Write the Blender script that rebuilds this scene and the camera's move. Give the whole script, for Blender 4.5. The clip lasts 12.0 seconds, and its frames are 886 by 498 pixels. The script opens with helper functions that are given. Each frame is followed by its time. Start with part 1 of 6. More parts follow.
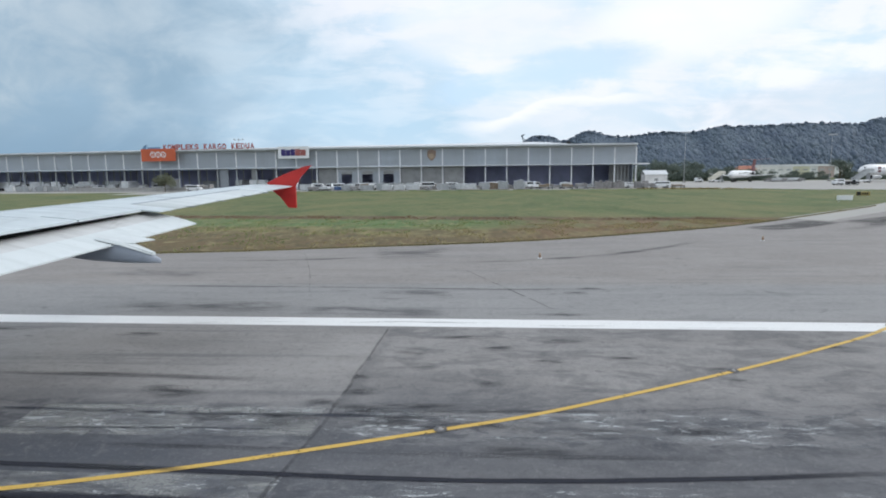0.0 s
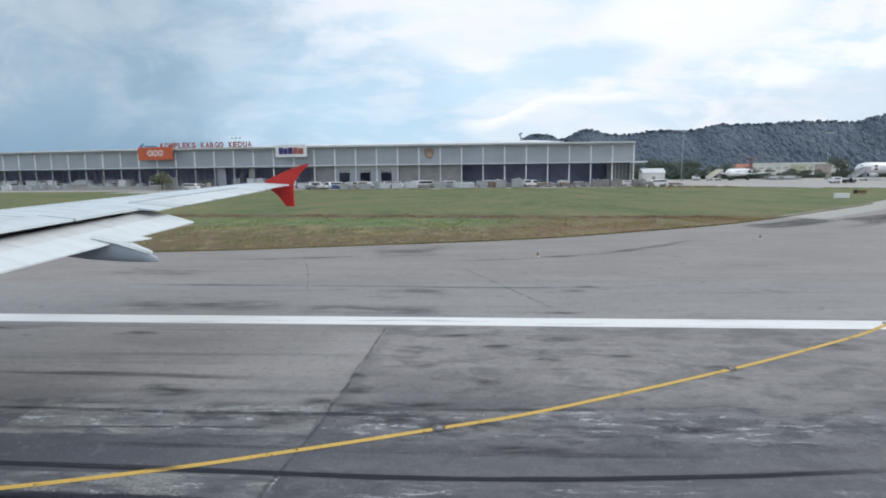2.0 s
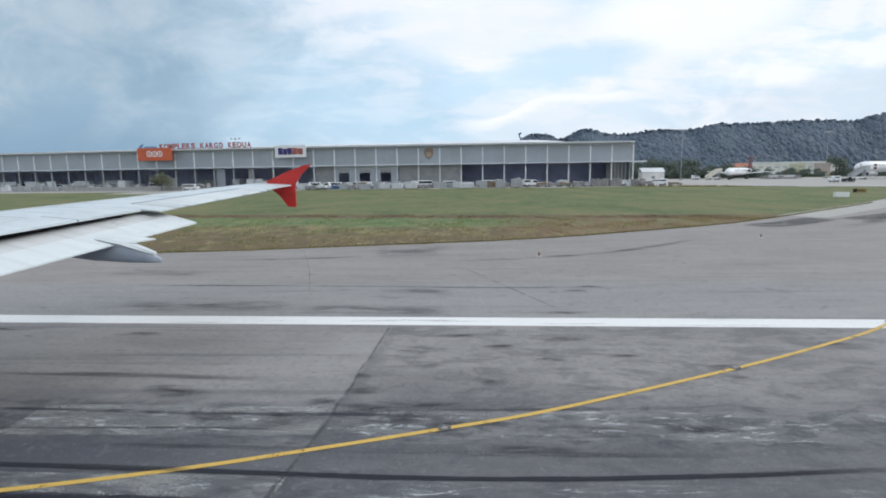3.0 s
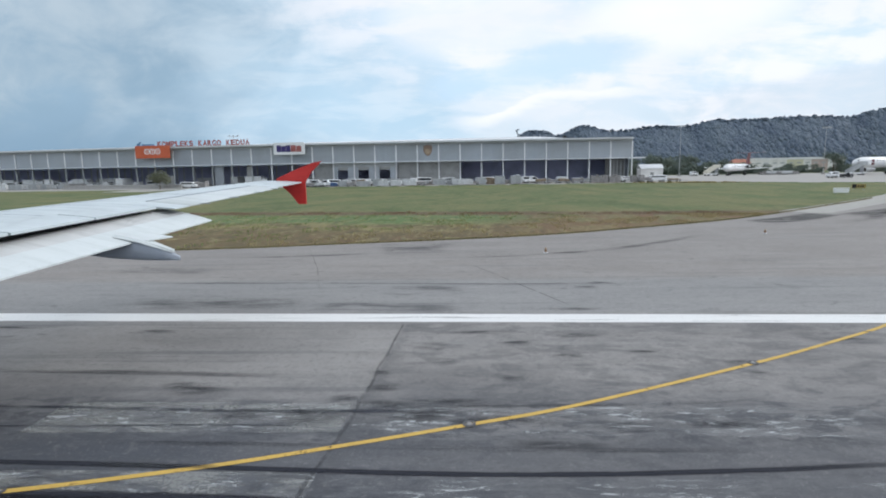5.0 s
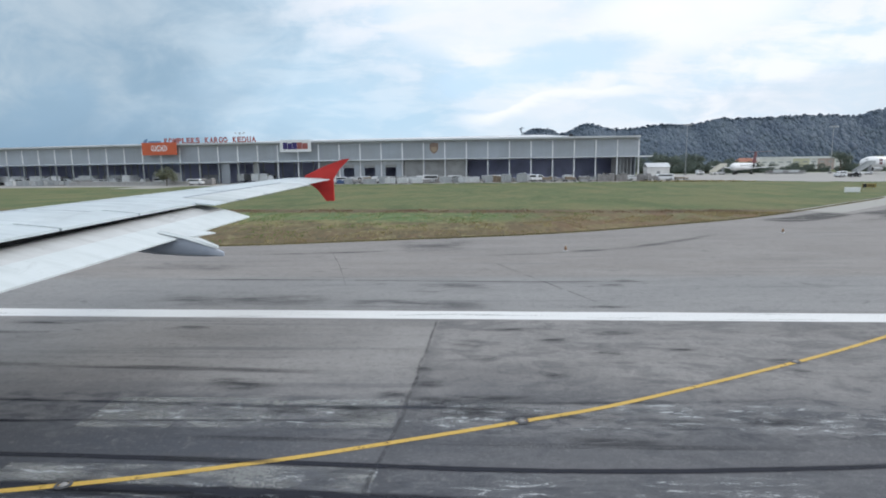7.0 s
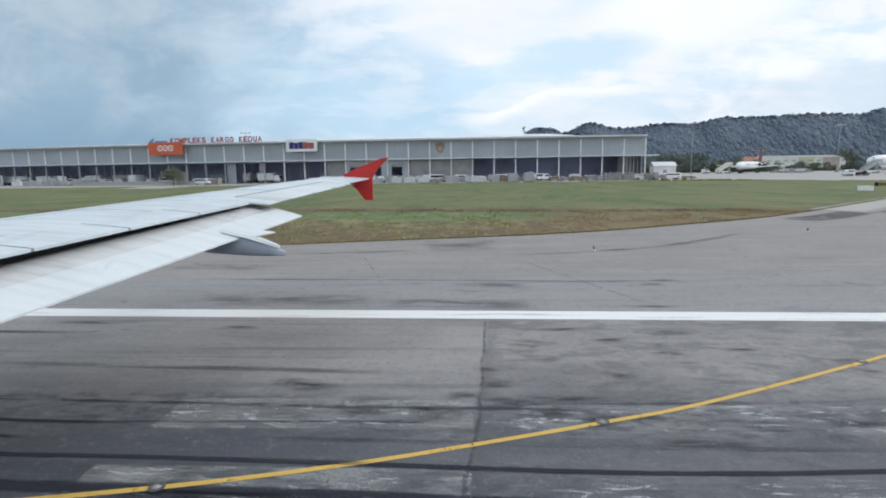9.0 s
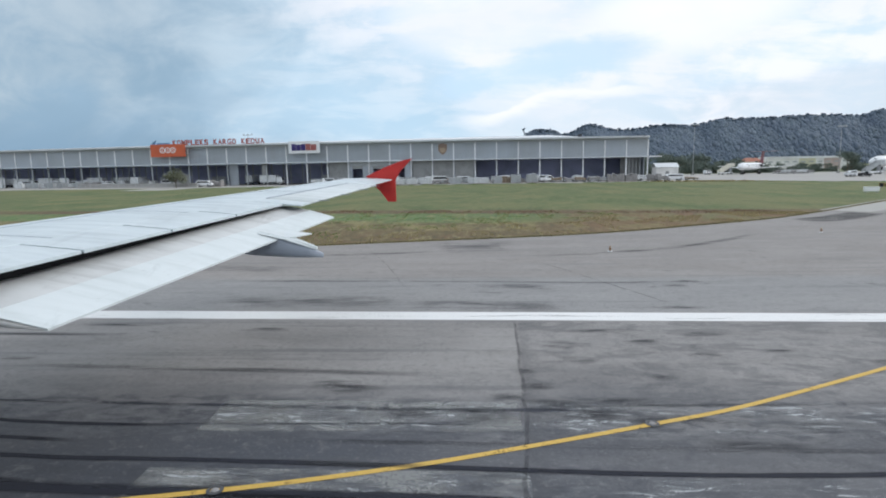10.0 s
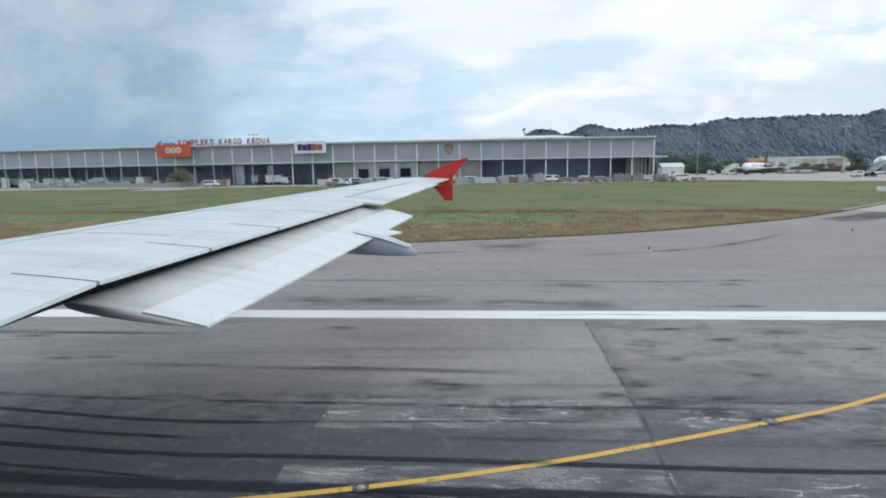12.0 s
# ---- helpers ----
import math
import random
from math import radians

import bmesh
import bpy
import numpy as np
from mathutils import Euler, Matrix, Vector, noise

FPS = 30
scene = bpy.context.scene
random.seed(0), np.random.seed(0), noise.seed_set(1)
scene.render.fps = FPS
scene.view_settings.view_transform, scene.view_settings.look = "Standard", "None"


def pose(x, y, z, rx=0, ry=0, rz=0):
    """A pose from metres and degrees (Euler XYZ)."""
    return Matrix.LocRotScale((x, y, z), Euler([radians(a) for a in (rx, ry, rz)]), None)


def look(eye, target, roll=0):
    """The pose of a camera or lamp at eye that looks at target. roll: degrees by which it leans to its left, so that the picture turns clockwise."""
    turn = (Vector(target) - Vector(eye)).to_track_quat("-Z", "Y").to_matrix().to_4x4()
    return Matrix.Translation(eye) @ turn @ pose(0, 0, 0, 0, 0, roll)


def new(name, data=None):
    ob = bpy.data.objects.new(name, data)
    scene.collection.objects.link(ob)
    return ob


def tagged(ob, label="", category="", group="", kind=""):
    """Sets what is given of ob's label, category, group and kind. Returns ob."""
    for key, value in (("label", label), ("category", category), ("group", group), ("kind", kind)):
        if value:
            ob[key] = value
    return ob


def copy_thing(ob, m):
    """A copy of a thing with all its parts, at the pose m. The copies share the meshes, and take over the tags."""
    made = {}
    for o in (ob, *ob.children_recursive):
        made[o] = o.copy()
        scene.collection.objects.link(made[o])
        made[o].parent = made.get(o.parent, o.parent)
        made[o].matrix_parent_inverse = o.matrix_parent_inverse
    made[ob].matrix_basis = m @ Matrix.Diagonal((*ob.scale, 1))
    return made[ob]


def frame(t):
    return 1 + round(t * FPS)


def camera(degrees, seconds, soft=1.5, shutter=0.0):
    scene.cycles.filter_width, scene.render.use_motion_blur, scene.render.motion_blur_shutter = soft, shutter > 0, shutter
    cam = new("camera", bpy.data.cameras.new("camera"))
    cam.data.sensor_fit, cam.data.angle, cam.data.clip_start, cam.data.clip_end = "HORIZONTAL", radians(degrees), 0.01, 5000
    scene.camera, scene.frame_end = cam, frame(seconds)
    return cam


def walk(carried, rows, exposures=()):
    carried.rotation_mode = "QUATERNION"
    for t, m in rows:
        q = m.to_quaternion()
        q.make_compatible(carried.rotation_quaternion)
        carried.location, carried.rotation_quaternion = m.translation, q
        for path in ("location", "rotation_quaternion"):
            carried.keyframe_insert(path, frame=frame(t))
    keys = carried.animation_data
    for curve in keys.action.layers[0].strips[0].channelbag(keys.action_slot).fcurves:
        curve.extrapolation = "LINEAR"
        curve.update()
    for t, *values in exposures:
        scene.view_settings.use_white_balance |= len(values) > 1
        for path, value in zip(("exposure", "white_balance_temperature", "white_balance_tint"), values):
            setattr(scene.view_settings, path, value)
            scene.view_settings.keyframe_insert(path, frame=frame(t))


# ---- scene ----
cam = camera(78.0, 12.0, soft=1.9)
EYE = 4.2
# seconds, metres travelled towards -x, sideways drift, yaw, pitch, lean
ROWS = [
    (0.0, 0.0, 0.03, 3.25, -7.86, 0.62),
    (0.5, 0.0, 0.035, 3.12, -7.77, 0.49),
    (1.0, 0.0, 0.037, 2.98, -7.68, 0.47),
    (1.5, 0.0, 0.04, 2.87, -7.74, 0.49),
    (2.0, 0.004, 0.04, 3.03, -8.03, 0.66),
    (2.5, 0.036, 0.042, 2.91, -8.01, 0.8),
    (3.0, 0.098, 0.038, 2.97, -8.03, 0.81),
    (5.0, 0.537, 0.015, 2.73, -8.35, 0.98),
    (5.5, 0.71, -0.01, 2.93, -8.6, 0.58),
    (6.0, 0.922, -0.04, 3.07, -8.65, 0.69),
    (6.5, 1.13, -0.045, 3.01, -8.53, 0.78),
    (7.0, 1.376, -0.045, 3.03, -8.56, 0.77),
    (9.0, 2.657, -0.01, 3.22, -8.62, 0.87),
    (9.5, 3.039, -0.01, 3.23, -8.58, 0.95),
    (10.0, 3.454, -0.015, 3.2, -8.46, 0.97),
    (10.5, 3.892, -0.03, 3.26, -8.5, 1.15),
    (11.0, 4.35, -0.065, 3.37, -8.49, 1.19),
    (11.5, 4.845, -0.11, 3.29, -8.48, 1.14),
    (12.0, 5.399, -0.14, 3.11, -8.45, 0.95),
]
walk(cam, [(t, pose(-s, side, EYE, 0, 0, yaw) @ pose(0, 0, 0, 90 + pitch) @ pose(0, 0, 0, 0, 0, -lean)) for t, s, side, yaw, pitch, lean in ROWS],
     exposures=[(0.0, 0.16, 6200, 12), (12.0, 0.16, 6200, 12)])

# ---------------------------------------------------------------- world and sun
SUN_EL, SUN_AZ = 34.0, 88.0   # azimuth from +y towards +x


class Nodes:
    """Short hand for a node tree."""

    def __init__(self, tree):
        self.tree = tree

    def put(self, socket, value):
        if isinstance(value, bpy.types.NodeSocket):
            self.tree.links.new(value, socket)
        else:
            socket.default_value = value

    def math(self, op, a, b=0.0, c=0.0, clamp=False):
        n = self.tree.nodes.new("ShaderNodeMath")
        n.operation, n.use_clamp = op, clamp
        for s, v in zip(n.inputs, (a, b, c)):
            self.put(s, v)
        return n.outputs[0]

    def mix(self, fac, a, b, blend="MIX"):
        n = self.tree.nodes.new("ShaderNodeMix")
        n.data_type, n.blend_type = "RGBA", blend
        self.put(n.inputs["Factor"], fac)
        for s, v in ((n.inputs[6], a), (n.inputs[7], b)):
            self.put(s, (*v, 1.0) if isinstance(v, tuple) and len(v) == 3 else v)
        return n.outputs[2]

    def noise(self, vec, scale, detail=4.0, rough=0.55, warp=0.0):
        n = self.tree.nodes.new("ShaderNodeTexNoise")
        n.inputs["Scale"].default_value, n.inputs["Detail"].default_value = scale, detail
        n.inputs["Roughness"].default_value, n.inputs["Distortion"].default_value = rough, warp
        self.put(n.inputs["Vector"], vec)
        return n.outputs["Fac"]

    def ramp(self, fac, lo, hi, a=0.0, b=1.0):
        n = self.tree.nodes.new("ShaderNodeMapRange")
        n.interpolation_type = "SMOOTHSTEP"
        for s, v in zip(n.inputs, (fac, lo, hi, a, b)):
            self.put(s, v)
        return n.outputs[0]

    def scaled(self, vec, scale, move=(0, 0, 0), turn=(0, 0, 0)):
        n = self.tree.nodes.new("ShaderNodeMapping")
        n.inputs["Scale"].default_value, n.inputs["Location"].default_value = scale, move
        n.inputs["Rotation"].default_value = [radians(a) for a in turn]
        self.put(n.inputs["Vector"], vec)
        return n.outputs[0]


def make_world():
    world = bpy.data.worlds.new("overcast_sky")
    scene.world = world
    world.use_nodes = True
    t = world.node_tree
    t.nodes.clear()
    n = Nodes(t)
    sky = t.nodes.new("ShaderNodeTexSky")
    sky.sky_type, sky.sun_disc = "NISHITA", False
    sky.sun_elevation, sky.sun_rotation = radians(SUN_EL), radians(SUN_AZ)
    sky.air_density, sky.dust_density = 1.0, 2.0
    blue = n.mix(1.0, sky.outputs[0], (0.085, 0.085, 0.085), "MULTIPLY")
    d = t.nodes.new("ShaderNodeTexCoord").outputs["Generated"]
    sep = t.nodes.new("ShaderNodeSeparateXYZ")
    t.links.new(d, sep.inputs[0])
    x, y, z = sep.outputs
    # the clouds lie on a plane before the viewer: u to the right, v upwards
    ahead = n.math("MAXIMUM", y, 0.15)
    u, v = n.math("DIVIDE", x, ahead), n.math("DIVIDE", z, ahead)
    plane = t.nodes.new("ShaderNodeCombineXYZ")
    n.put(plane.inputs[0], u)
    n.put(plane.inputs[1], n.math("MULTIPLY", v, 1.6))
    c = plane.outputs[0]
    big = n.noise(n.scaled(c, (1, 1, 1), (3.1, 1.7, 0.4)), 2.6, 4.0, 0.5, 0.4)
    mid = n.noise(n.scaled(c, (1, 1, 1), (0.6, 4.2, 0.9)), 6.5, 9.0, 0.56, 0.35)
    wisp = n.noise(n.scaled(c, (1, 2.4, 1), (7.6, 0.2, 2.3), (0, 0, 12)), 6.0, 9.0, 0.6, 0.4)

    def sway(a, amount):
        return n.math("MULTIPLY", n.math("SUBTRACT", a, 0.5), amount)

    def oval(cu, cv, ru, rv, slope=0.0):
        """1 in the middle of a ragged oval of cloud or clear sky, 0 outside it."""
        a = n.math("DIVIDE", n.math("SUBTRACT", u, cu), ru)
        b = n.math("DIVIDE", n.math("SUBTRACT", n.math("SUBTRACT", v, cv), n.math("MULTIPLY", n.math("SUBTRACT", u, cu), slope)), rv)
        r = n.math("ADD", n.math("ADD", n.math("MULTIPLY", a, a), n.math("MULTIPLY", b, b)), n.math("ADD", sway(mid, 2.2), sway(wisp, 1.6)))
        return n.ramp(r, 0.1, 1.3, 1.0, 0.0)

    grey = n.mix(n.ramp(big, 0.35, 0.65), (0.290, 0.420, 0.520), (0.318, 0.455, 0.565))
    veil = n.math("ADD", n.math("ADD", mid, sway(big, 0.2)), n.math("MULTIPLY", n.math("SUBTRACT", v, 0.20), 1.3))
    grey = n.mix(n.math("MULTIPLY", n.ramp(veil, 0.28, 0.74), 0.9), grey, (0.510, 0.600, 0.645))
    grey = n.mix(n.math("MULTIPLY", n.ramp(v, 0.02, 0.17, 0.75, 0.0), n.ramp(u, -0.65, -0.25, 1.0, 0.0)), grey, (0.215, 0.335, 0.445))
    pale = n.mix(n.ramp(wisp, 0.42, 0.60), (0.500, 0.680, 0.800), (0.600, 0.745, 0.835))
    shift = n.math("ADD", sway(big, 0.30), n.math("ADD", sway(mid, 0.32), sway(wisp, 0.10)))
    cloud = n.mix(n.ramp(n.math("ADD", u, shift), -0.70, -0.10), grey, pale)
    white = n.mix(n.ramp(n.math("ADD", n.math("MULTIPLY", mid, 0.5), n.math("MULTIPLY", wisp, 0.5)), 0.40, 0.56), (0.660, 0.795, 0.880), (0.880, 0.900, 0.915))
    cloud = n.mix(n.ramp(n.math("ADD", n.math("ADD", u, n.math("MULTIPLY", v, 2.2)), shift), 0.08, 0.46), cloud, white)
    cloud = n.mix(n.math("MULTIPLY", oval(0.36, 0.25, 0.22, 0.07, 0.2), 0.9), cloud, (0.940, 0.950, 0.960))
    cloud = n.mix(n.math("MULTIPLY", oval(0.02, 0.26, 0.16, 0.07), 0.7), cloud, (0.900, 0.925, 0.945))
    cloud = n.mix(n.math("MULTIPLY", oval(0.13, 0.170, 0.20, 0.040, 0.18), 0.85), cloud, (0.590, 0.765, 0.900))
    cloud = n.mix(n.math("MULTIPLY", oval(0.66, 0.115, 0.30, 0.05, 0.1), 0.65), cloud, (0.640, 0.720, 0.775))
    # the lit edge of a low cumulus bank
    top = n.math("ADD", 0.092, n.ramp(u, 0.015, 0.15, 0.0, 0.041))
    e = n.math("ADD", n.math("SUBTRACT", v, top), n.math("ADD", sway(wisp, 0.035), sway(mid, 0.03)))
    bank = n.math("MULTIPLY", n.ramp(u, -0.06, 0.06), n.ramp(u, 0.24, 0.36, 1.0, 0.0))
    body = n.math("MULTIPLY", bank, n.ramp(e, -0.004, 0.004, 1.0, 0.0))
    cloud = n.mix(n.math("MULTIPLY", body, 0.6), cloud, (0.730, 0.800, 0.840))
    cloud = n.mix(n.math("MULTIPLY", body, n.ramp(e, -0.030, -0.004, 0.0, 0.95)), cloud, (0.930, 0.940, 0.945))
    low = n.math("MULTIPLY", n.ramp(v, 0.0, 0.09, 0.5, 0.0), n.ramp(u, -0.5, 0.0))
    cloud = n.mix(low, cloud, (0.700, 0.790, 0.845))
    col = n.mix(n.ramp(big, 0.30, 0.70, 0.90, 1.0), blue, cloud)
    bg = t.nodes.new("ShaderNodeBackground")
    n.put(bg.inputs[0], col)
    bg.inputs[1].default_value = 1.0
    out = t.nodes.new("ShaderNodeOutputWorld")
    t.links.new(bg.outputs[0], out.inputs[0])


make_world()
lamp = bpy.data.lights.new("sun", "SUN")
lamp.energy, lamp.angle, lamp.color = 1.5, radians(26), (1.0, 0.97, 0.92)
sun = new("sun", lamp)
sun.matrix_world = look((0, 0, 60), (-math.sin(radians(SUN_AZ)), -math.cos(radians(SUN_AZ)), 60 - math.tan(radians(SUN_EL))))


# ---------------------------------------------------------------- materials
def material(name, rough=0.6, metal=0.0):
    m = bpy.data.materials.new(name)
    m.use_nodes = True
    t = m.node_tree
    bsdf = t.nodes["Principled BSDF"]
    bsdf.inputs["Roughness"].default_value, bsdf.inputs["Metallic"].default_value = rough, metal
    return m, Nodes(t), bsdf


def place(n):
    return n.tree.nodes.new("ShaderNodeNewGeometry").outputs["Position"]


def own(n):
    return n.tree.nodes.new("ShaderNodeTexCoord").outputs["Object"]


def bump(n, bsdf, height, strength=0.3, distance=0.01):
    b = n.tree.nodes.new("ShaderNodeBump")
    b.inputs["Strength"].default_value, b.inputs["Distance"].default_value = strength, distance
    n.put(b.inputs["Height"], height)
    n.tree.links.new(b.outputs[0], bsdf.inputs["Normal"])


def painted(name, colour, rough=0.45, metal=0.0, vary=0.12, scale=1.5, dirt=0.25, grain=30.0):
    """Paint or plain surface with broad dirt, fine grain and a little relief."""
    m, n, b = material(name, rough, metal)
    p = own(n)
    broad = n.noise(p, scale, 5.0, 0.6)
    fine = n.noise(p, grain, 3.0, 0.6)
    rand = n.tree.nodes.new("ShaderNodeObjectInfo").outputs["Random"]
    dark = tuple(c * (1 - dirt) for c in colour)
    col = n.mix(n.ramp(broad, 0.4, 0.75), colour, dark)
    col = n.mix(n.math("MULTIPLY", n.math("SUBTRACT", fine, 0.3), vary * 2, clamp=True), col, tuple(c * 0.7 for c in colour))
    col = n.mix(n.math("MULTIPLY", rand, vary), col, tuple(min(1.0, c * 1.25) for c in colour))
    n.put(b.inputs["Base Color"], col)
    n.put(b.inputs["Roughness"], n.ramp(broad, 0.3, 0.7, rough * 0.85, min(1.0, rough * 1.2)))
    bump(n, b, fine, 0.1, 0.004)
    return m


def asphalt_material():
    m, n, b = material("asphalt", 0.85)
    p = place(n)
    sep = n.tree.nodes.new("ShaderNodeSeparateXYZ")
    n.tree.links.new(p, sep.inputs[0])
    x, y, z = sep.outputs
    grit = n.noise(p, 55.0, 3.0, 0.7)
    blotch = n.noise(n.scaled(p, (0.35, 0.9, 1)), 0.6, 6.0, 0.62, 0.4)
    streak = n.noise(n.scaled(p, (0.05, 1.4, 1), turn=(0, 0, 1.5)), 1.6, 6.0, 0.62)
    spots = n.noise(n.scaled(p, (0.75, 1.5, 1), (5, 2, 0)), 0.9, 6.0, 0.6, 0.8)
    rubber = n.ramp(n.math("ADD", y, n.math("MULTIPLY", n.math("SUBTRACT", blotch, 0.5), 3.0)), 7.0, 11.5, 1.0, 0.0)
    base = n.mix(n.ramp(blotch, 0.3, 0.7), (0.258, 0.246, 0.237), (0.356, 0.340, 0.326))
    lane = n.math("MULTIPLY", n.ramp(n.math("ADD", x, n.math("MULTIPLY", n.math("SUBTRACT", y, 9.0), -0.055)), -2.62, -2.52), n.ramp(y, 14.55, 14.65, 1.0, 0.0))
    patchy = n.math("MULTIPLY", lane, n.ramp(spots, 0.47, 0.60, 0.10, 0.50))
    base = n.mix(patchy, base, (0.085, 0.085, 0.090))
    turning = n.math("MULTIPLY", n.ramp(n.math("ADD", y, n.math("MULTIPLY", n.math("SUBTRACT", streak, 0.5), 2.5)), 7.2, 9.6, 1.0, 0.0), n.ramp(x, -9.5, -2.0, 0.42, 0.0))
    pale = n.math("MULTIPLY", n.ramp(n.math("ADD", y, n.math("MULTIPLY", streak, 1.2)), 15.9, 16.4), n.ramp(n.math("ADD", y, n.math("MULTIPLY", streak, 1.2)), 20.6, 21.6, 1.0, 0.0))
    base = n.mix(n.math("MULTIPLY", pale, 0.5), base, (0.315, 0.320, 0.322))
    tan = n.ramp(n.math("ADD", y, n.math("MULTIPLY", streak, 1.2)), 20.6, 22.0, 0.0, 0.45)
    base = n.mix(tan, base, (0.315, 0.282, 0.258))
    base = n.mix(n.math("MULTIPLY", rubber, n.ramp(x, -6.0, 1.0, 0.93, 0.62)), base, (0.052, 0.060, 0.080))
    base = n.mix(n.ramp(n.math("ADD", y, n.math("MULTIPLY", n.math("SUBTRACT", streak, 0.5), 2.0)), 5.6, 7.6, 0.5, 0.0), base, (0.038, 0.043, 0.056))
    base = n.mix(turning, base, (0.040, 0.043, 0.052))
    drag = n.math("MULTIPLY", n.ramp(y, 14.0, 18.0, 0.6, 0.42), n.ramp(lane, 0.0, 1.0, 1.0, 0.45))
    base = n.mix(n.ramp(streak, 0.50, 0.70, 0.0, drag), base, (0.072, 0.074, 0.083))
    # blasted band: dark scoured patches between the remains of paint
    patch = n.noise(n.scaled(p, (0.9, 2.0, 1), (4, 6, 0)), 1.7, 7.0, 0.68, 0.6)
    band = n.math("MULTIPLY", n.ramp(n.math("ADD", y, n.math("MULTIPLY", blotch, 0.8)), 8.1, 8.6), n.ramp(n.math("ADD", y, n.math("MULTIPLY", blotch, 0.8)), 9.7, 10.2, 1.0, 0.0))
    near_band = n.math("MULTIPLY", n.ramp(y, 7.0, 7.4, 1.0, 0.0), n.ramp(x, -3.0, 2.0, 1.0, 0.45))
    base = n.mix(n.math("MULTIPLY", n.math("MAXIMUM", band, near_band), n.ramp(patch, 0.47, 0.60, 0.0, 0.75)), base, (0.042, 0.046, 0.058))
    base = n.mix(n.math("MULTIPLY", n.math("MAXIMUM", band, near_band), n.ramp(patch, 0.34, 0.45, 0.45, 0.0)), base, (0.225, 0.230, 0.232))
    base = n.mix(n.ramp(spots, 0.62, 0.74, 0.0, 0.55), base, (0.06, 0.06, 0.065))
    mott = n.noise(n.scaled(p, (0.8, 1.1, 1), (1, 8, 0)), 2.4, 7.0, 0.7, 0.5)
    calm = n.ramp(n.math("MULTIPLY", n.math("SUBTRACT", 1.0, lane), n.math("MULTIPLY", n.ramp(y, 9.4, 10.2), n.ramp(y, 14.5, 15.5, 1.0, 0.0))), 0.0, 1.0, 1.0, 0.35)
    base = n.mix(n.math("MULTIPLY", calm, n.ramp(mott, 0.50, 0.66, 0.0, n.ramp(y, 9.0, 17.0, 0.42, 0.20))), base, (0.070, 0.071, 0.077))
    # dirt gathered along the sealed joint
    from_joint = n.math("ADD", x, n.math("MULTIPLY", n.math("SUBTRACT", y, 9.0), -0.055))
    seam = n.math("MULTIPLY", n.math("MULTIPLY", lane, n.ramp(n.math("ADD", from_joint, n.math("MULTIPLY", mott, 1.1)), -2.05, -1.55, 1.0, 0.0)), n.ramp(y, 12.0, 14.4, 1.0, 0.25))
    base = n.mix(n.math("MULTIPLY", seam, 0.45), base, (0.060, 0.061, 0.068))
    base = n.mix(n.ramp(mott, 0.30, 0.45, 0.28, 0.0), base, (0.30, 0.295, 0.29))
    speck = n.noise(n.scaled(p, (1, 1, 1), (3, 3, 0)), 7.0, 5.0, 0.7)
    base = n.mix(n.ramp(speck, 0.50, 0.68, 0.0, 0.35), base, (0.080, 0.084, 0.092))
    base = n.mix(n.ramp(speck, 0.30, 0.44, 0.25, 0.0), base, (0.36, 0.35, 0.34))
    grain = n.noise(n.scaled(p, (1, 1.2, 1), (9, 4, 0)), 17.0, 6.0, 0.75, 0.3)
    base = n.mix(n.ramp(grain, 0.53, 0.68, 0.0, n.ramp(y, 9.0, 20.0, 0.45, 0.2)), base, (0.050, 0.052, 0.060))
    base = n.mix(n.ramp(grain, 0.32, 0.46, n.ramp(y, 9.0, 20.0, 0.30, 0.12), 0.0), base, (0.34, 0.335, 0.33))
    base = n.mix(n.ramp(grit, 0.35, 0.75, 0.35, 0.0), base, (0.03, 0.03, 0.033))
    n.put(b.inputs["Base Color"], base)
    n.put(b.inputs["Roughness"], n.ramp(streak, 0.4, 0.7, 0.9, 0.7))
    bump(n, b, n.math("ADD", grit, n.math("MULTIPLY", blotch, 0.6)), 0.35, 0.012)
    return m


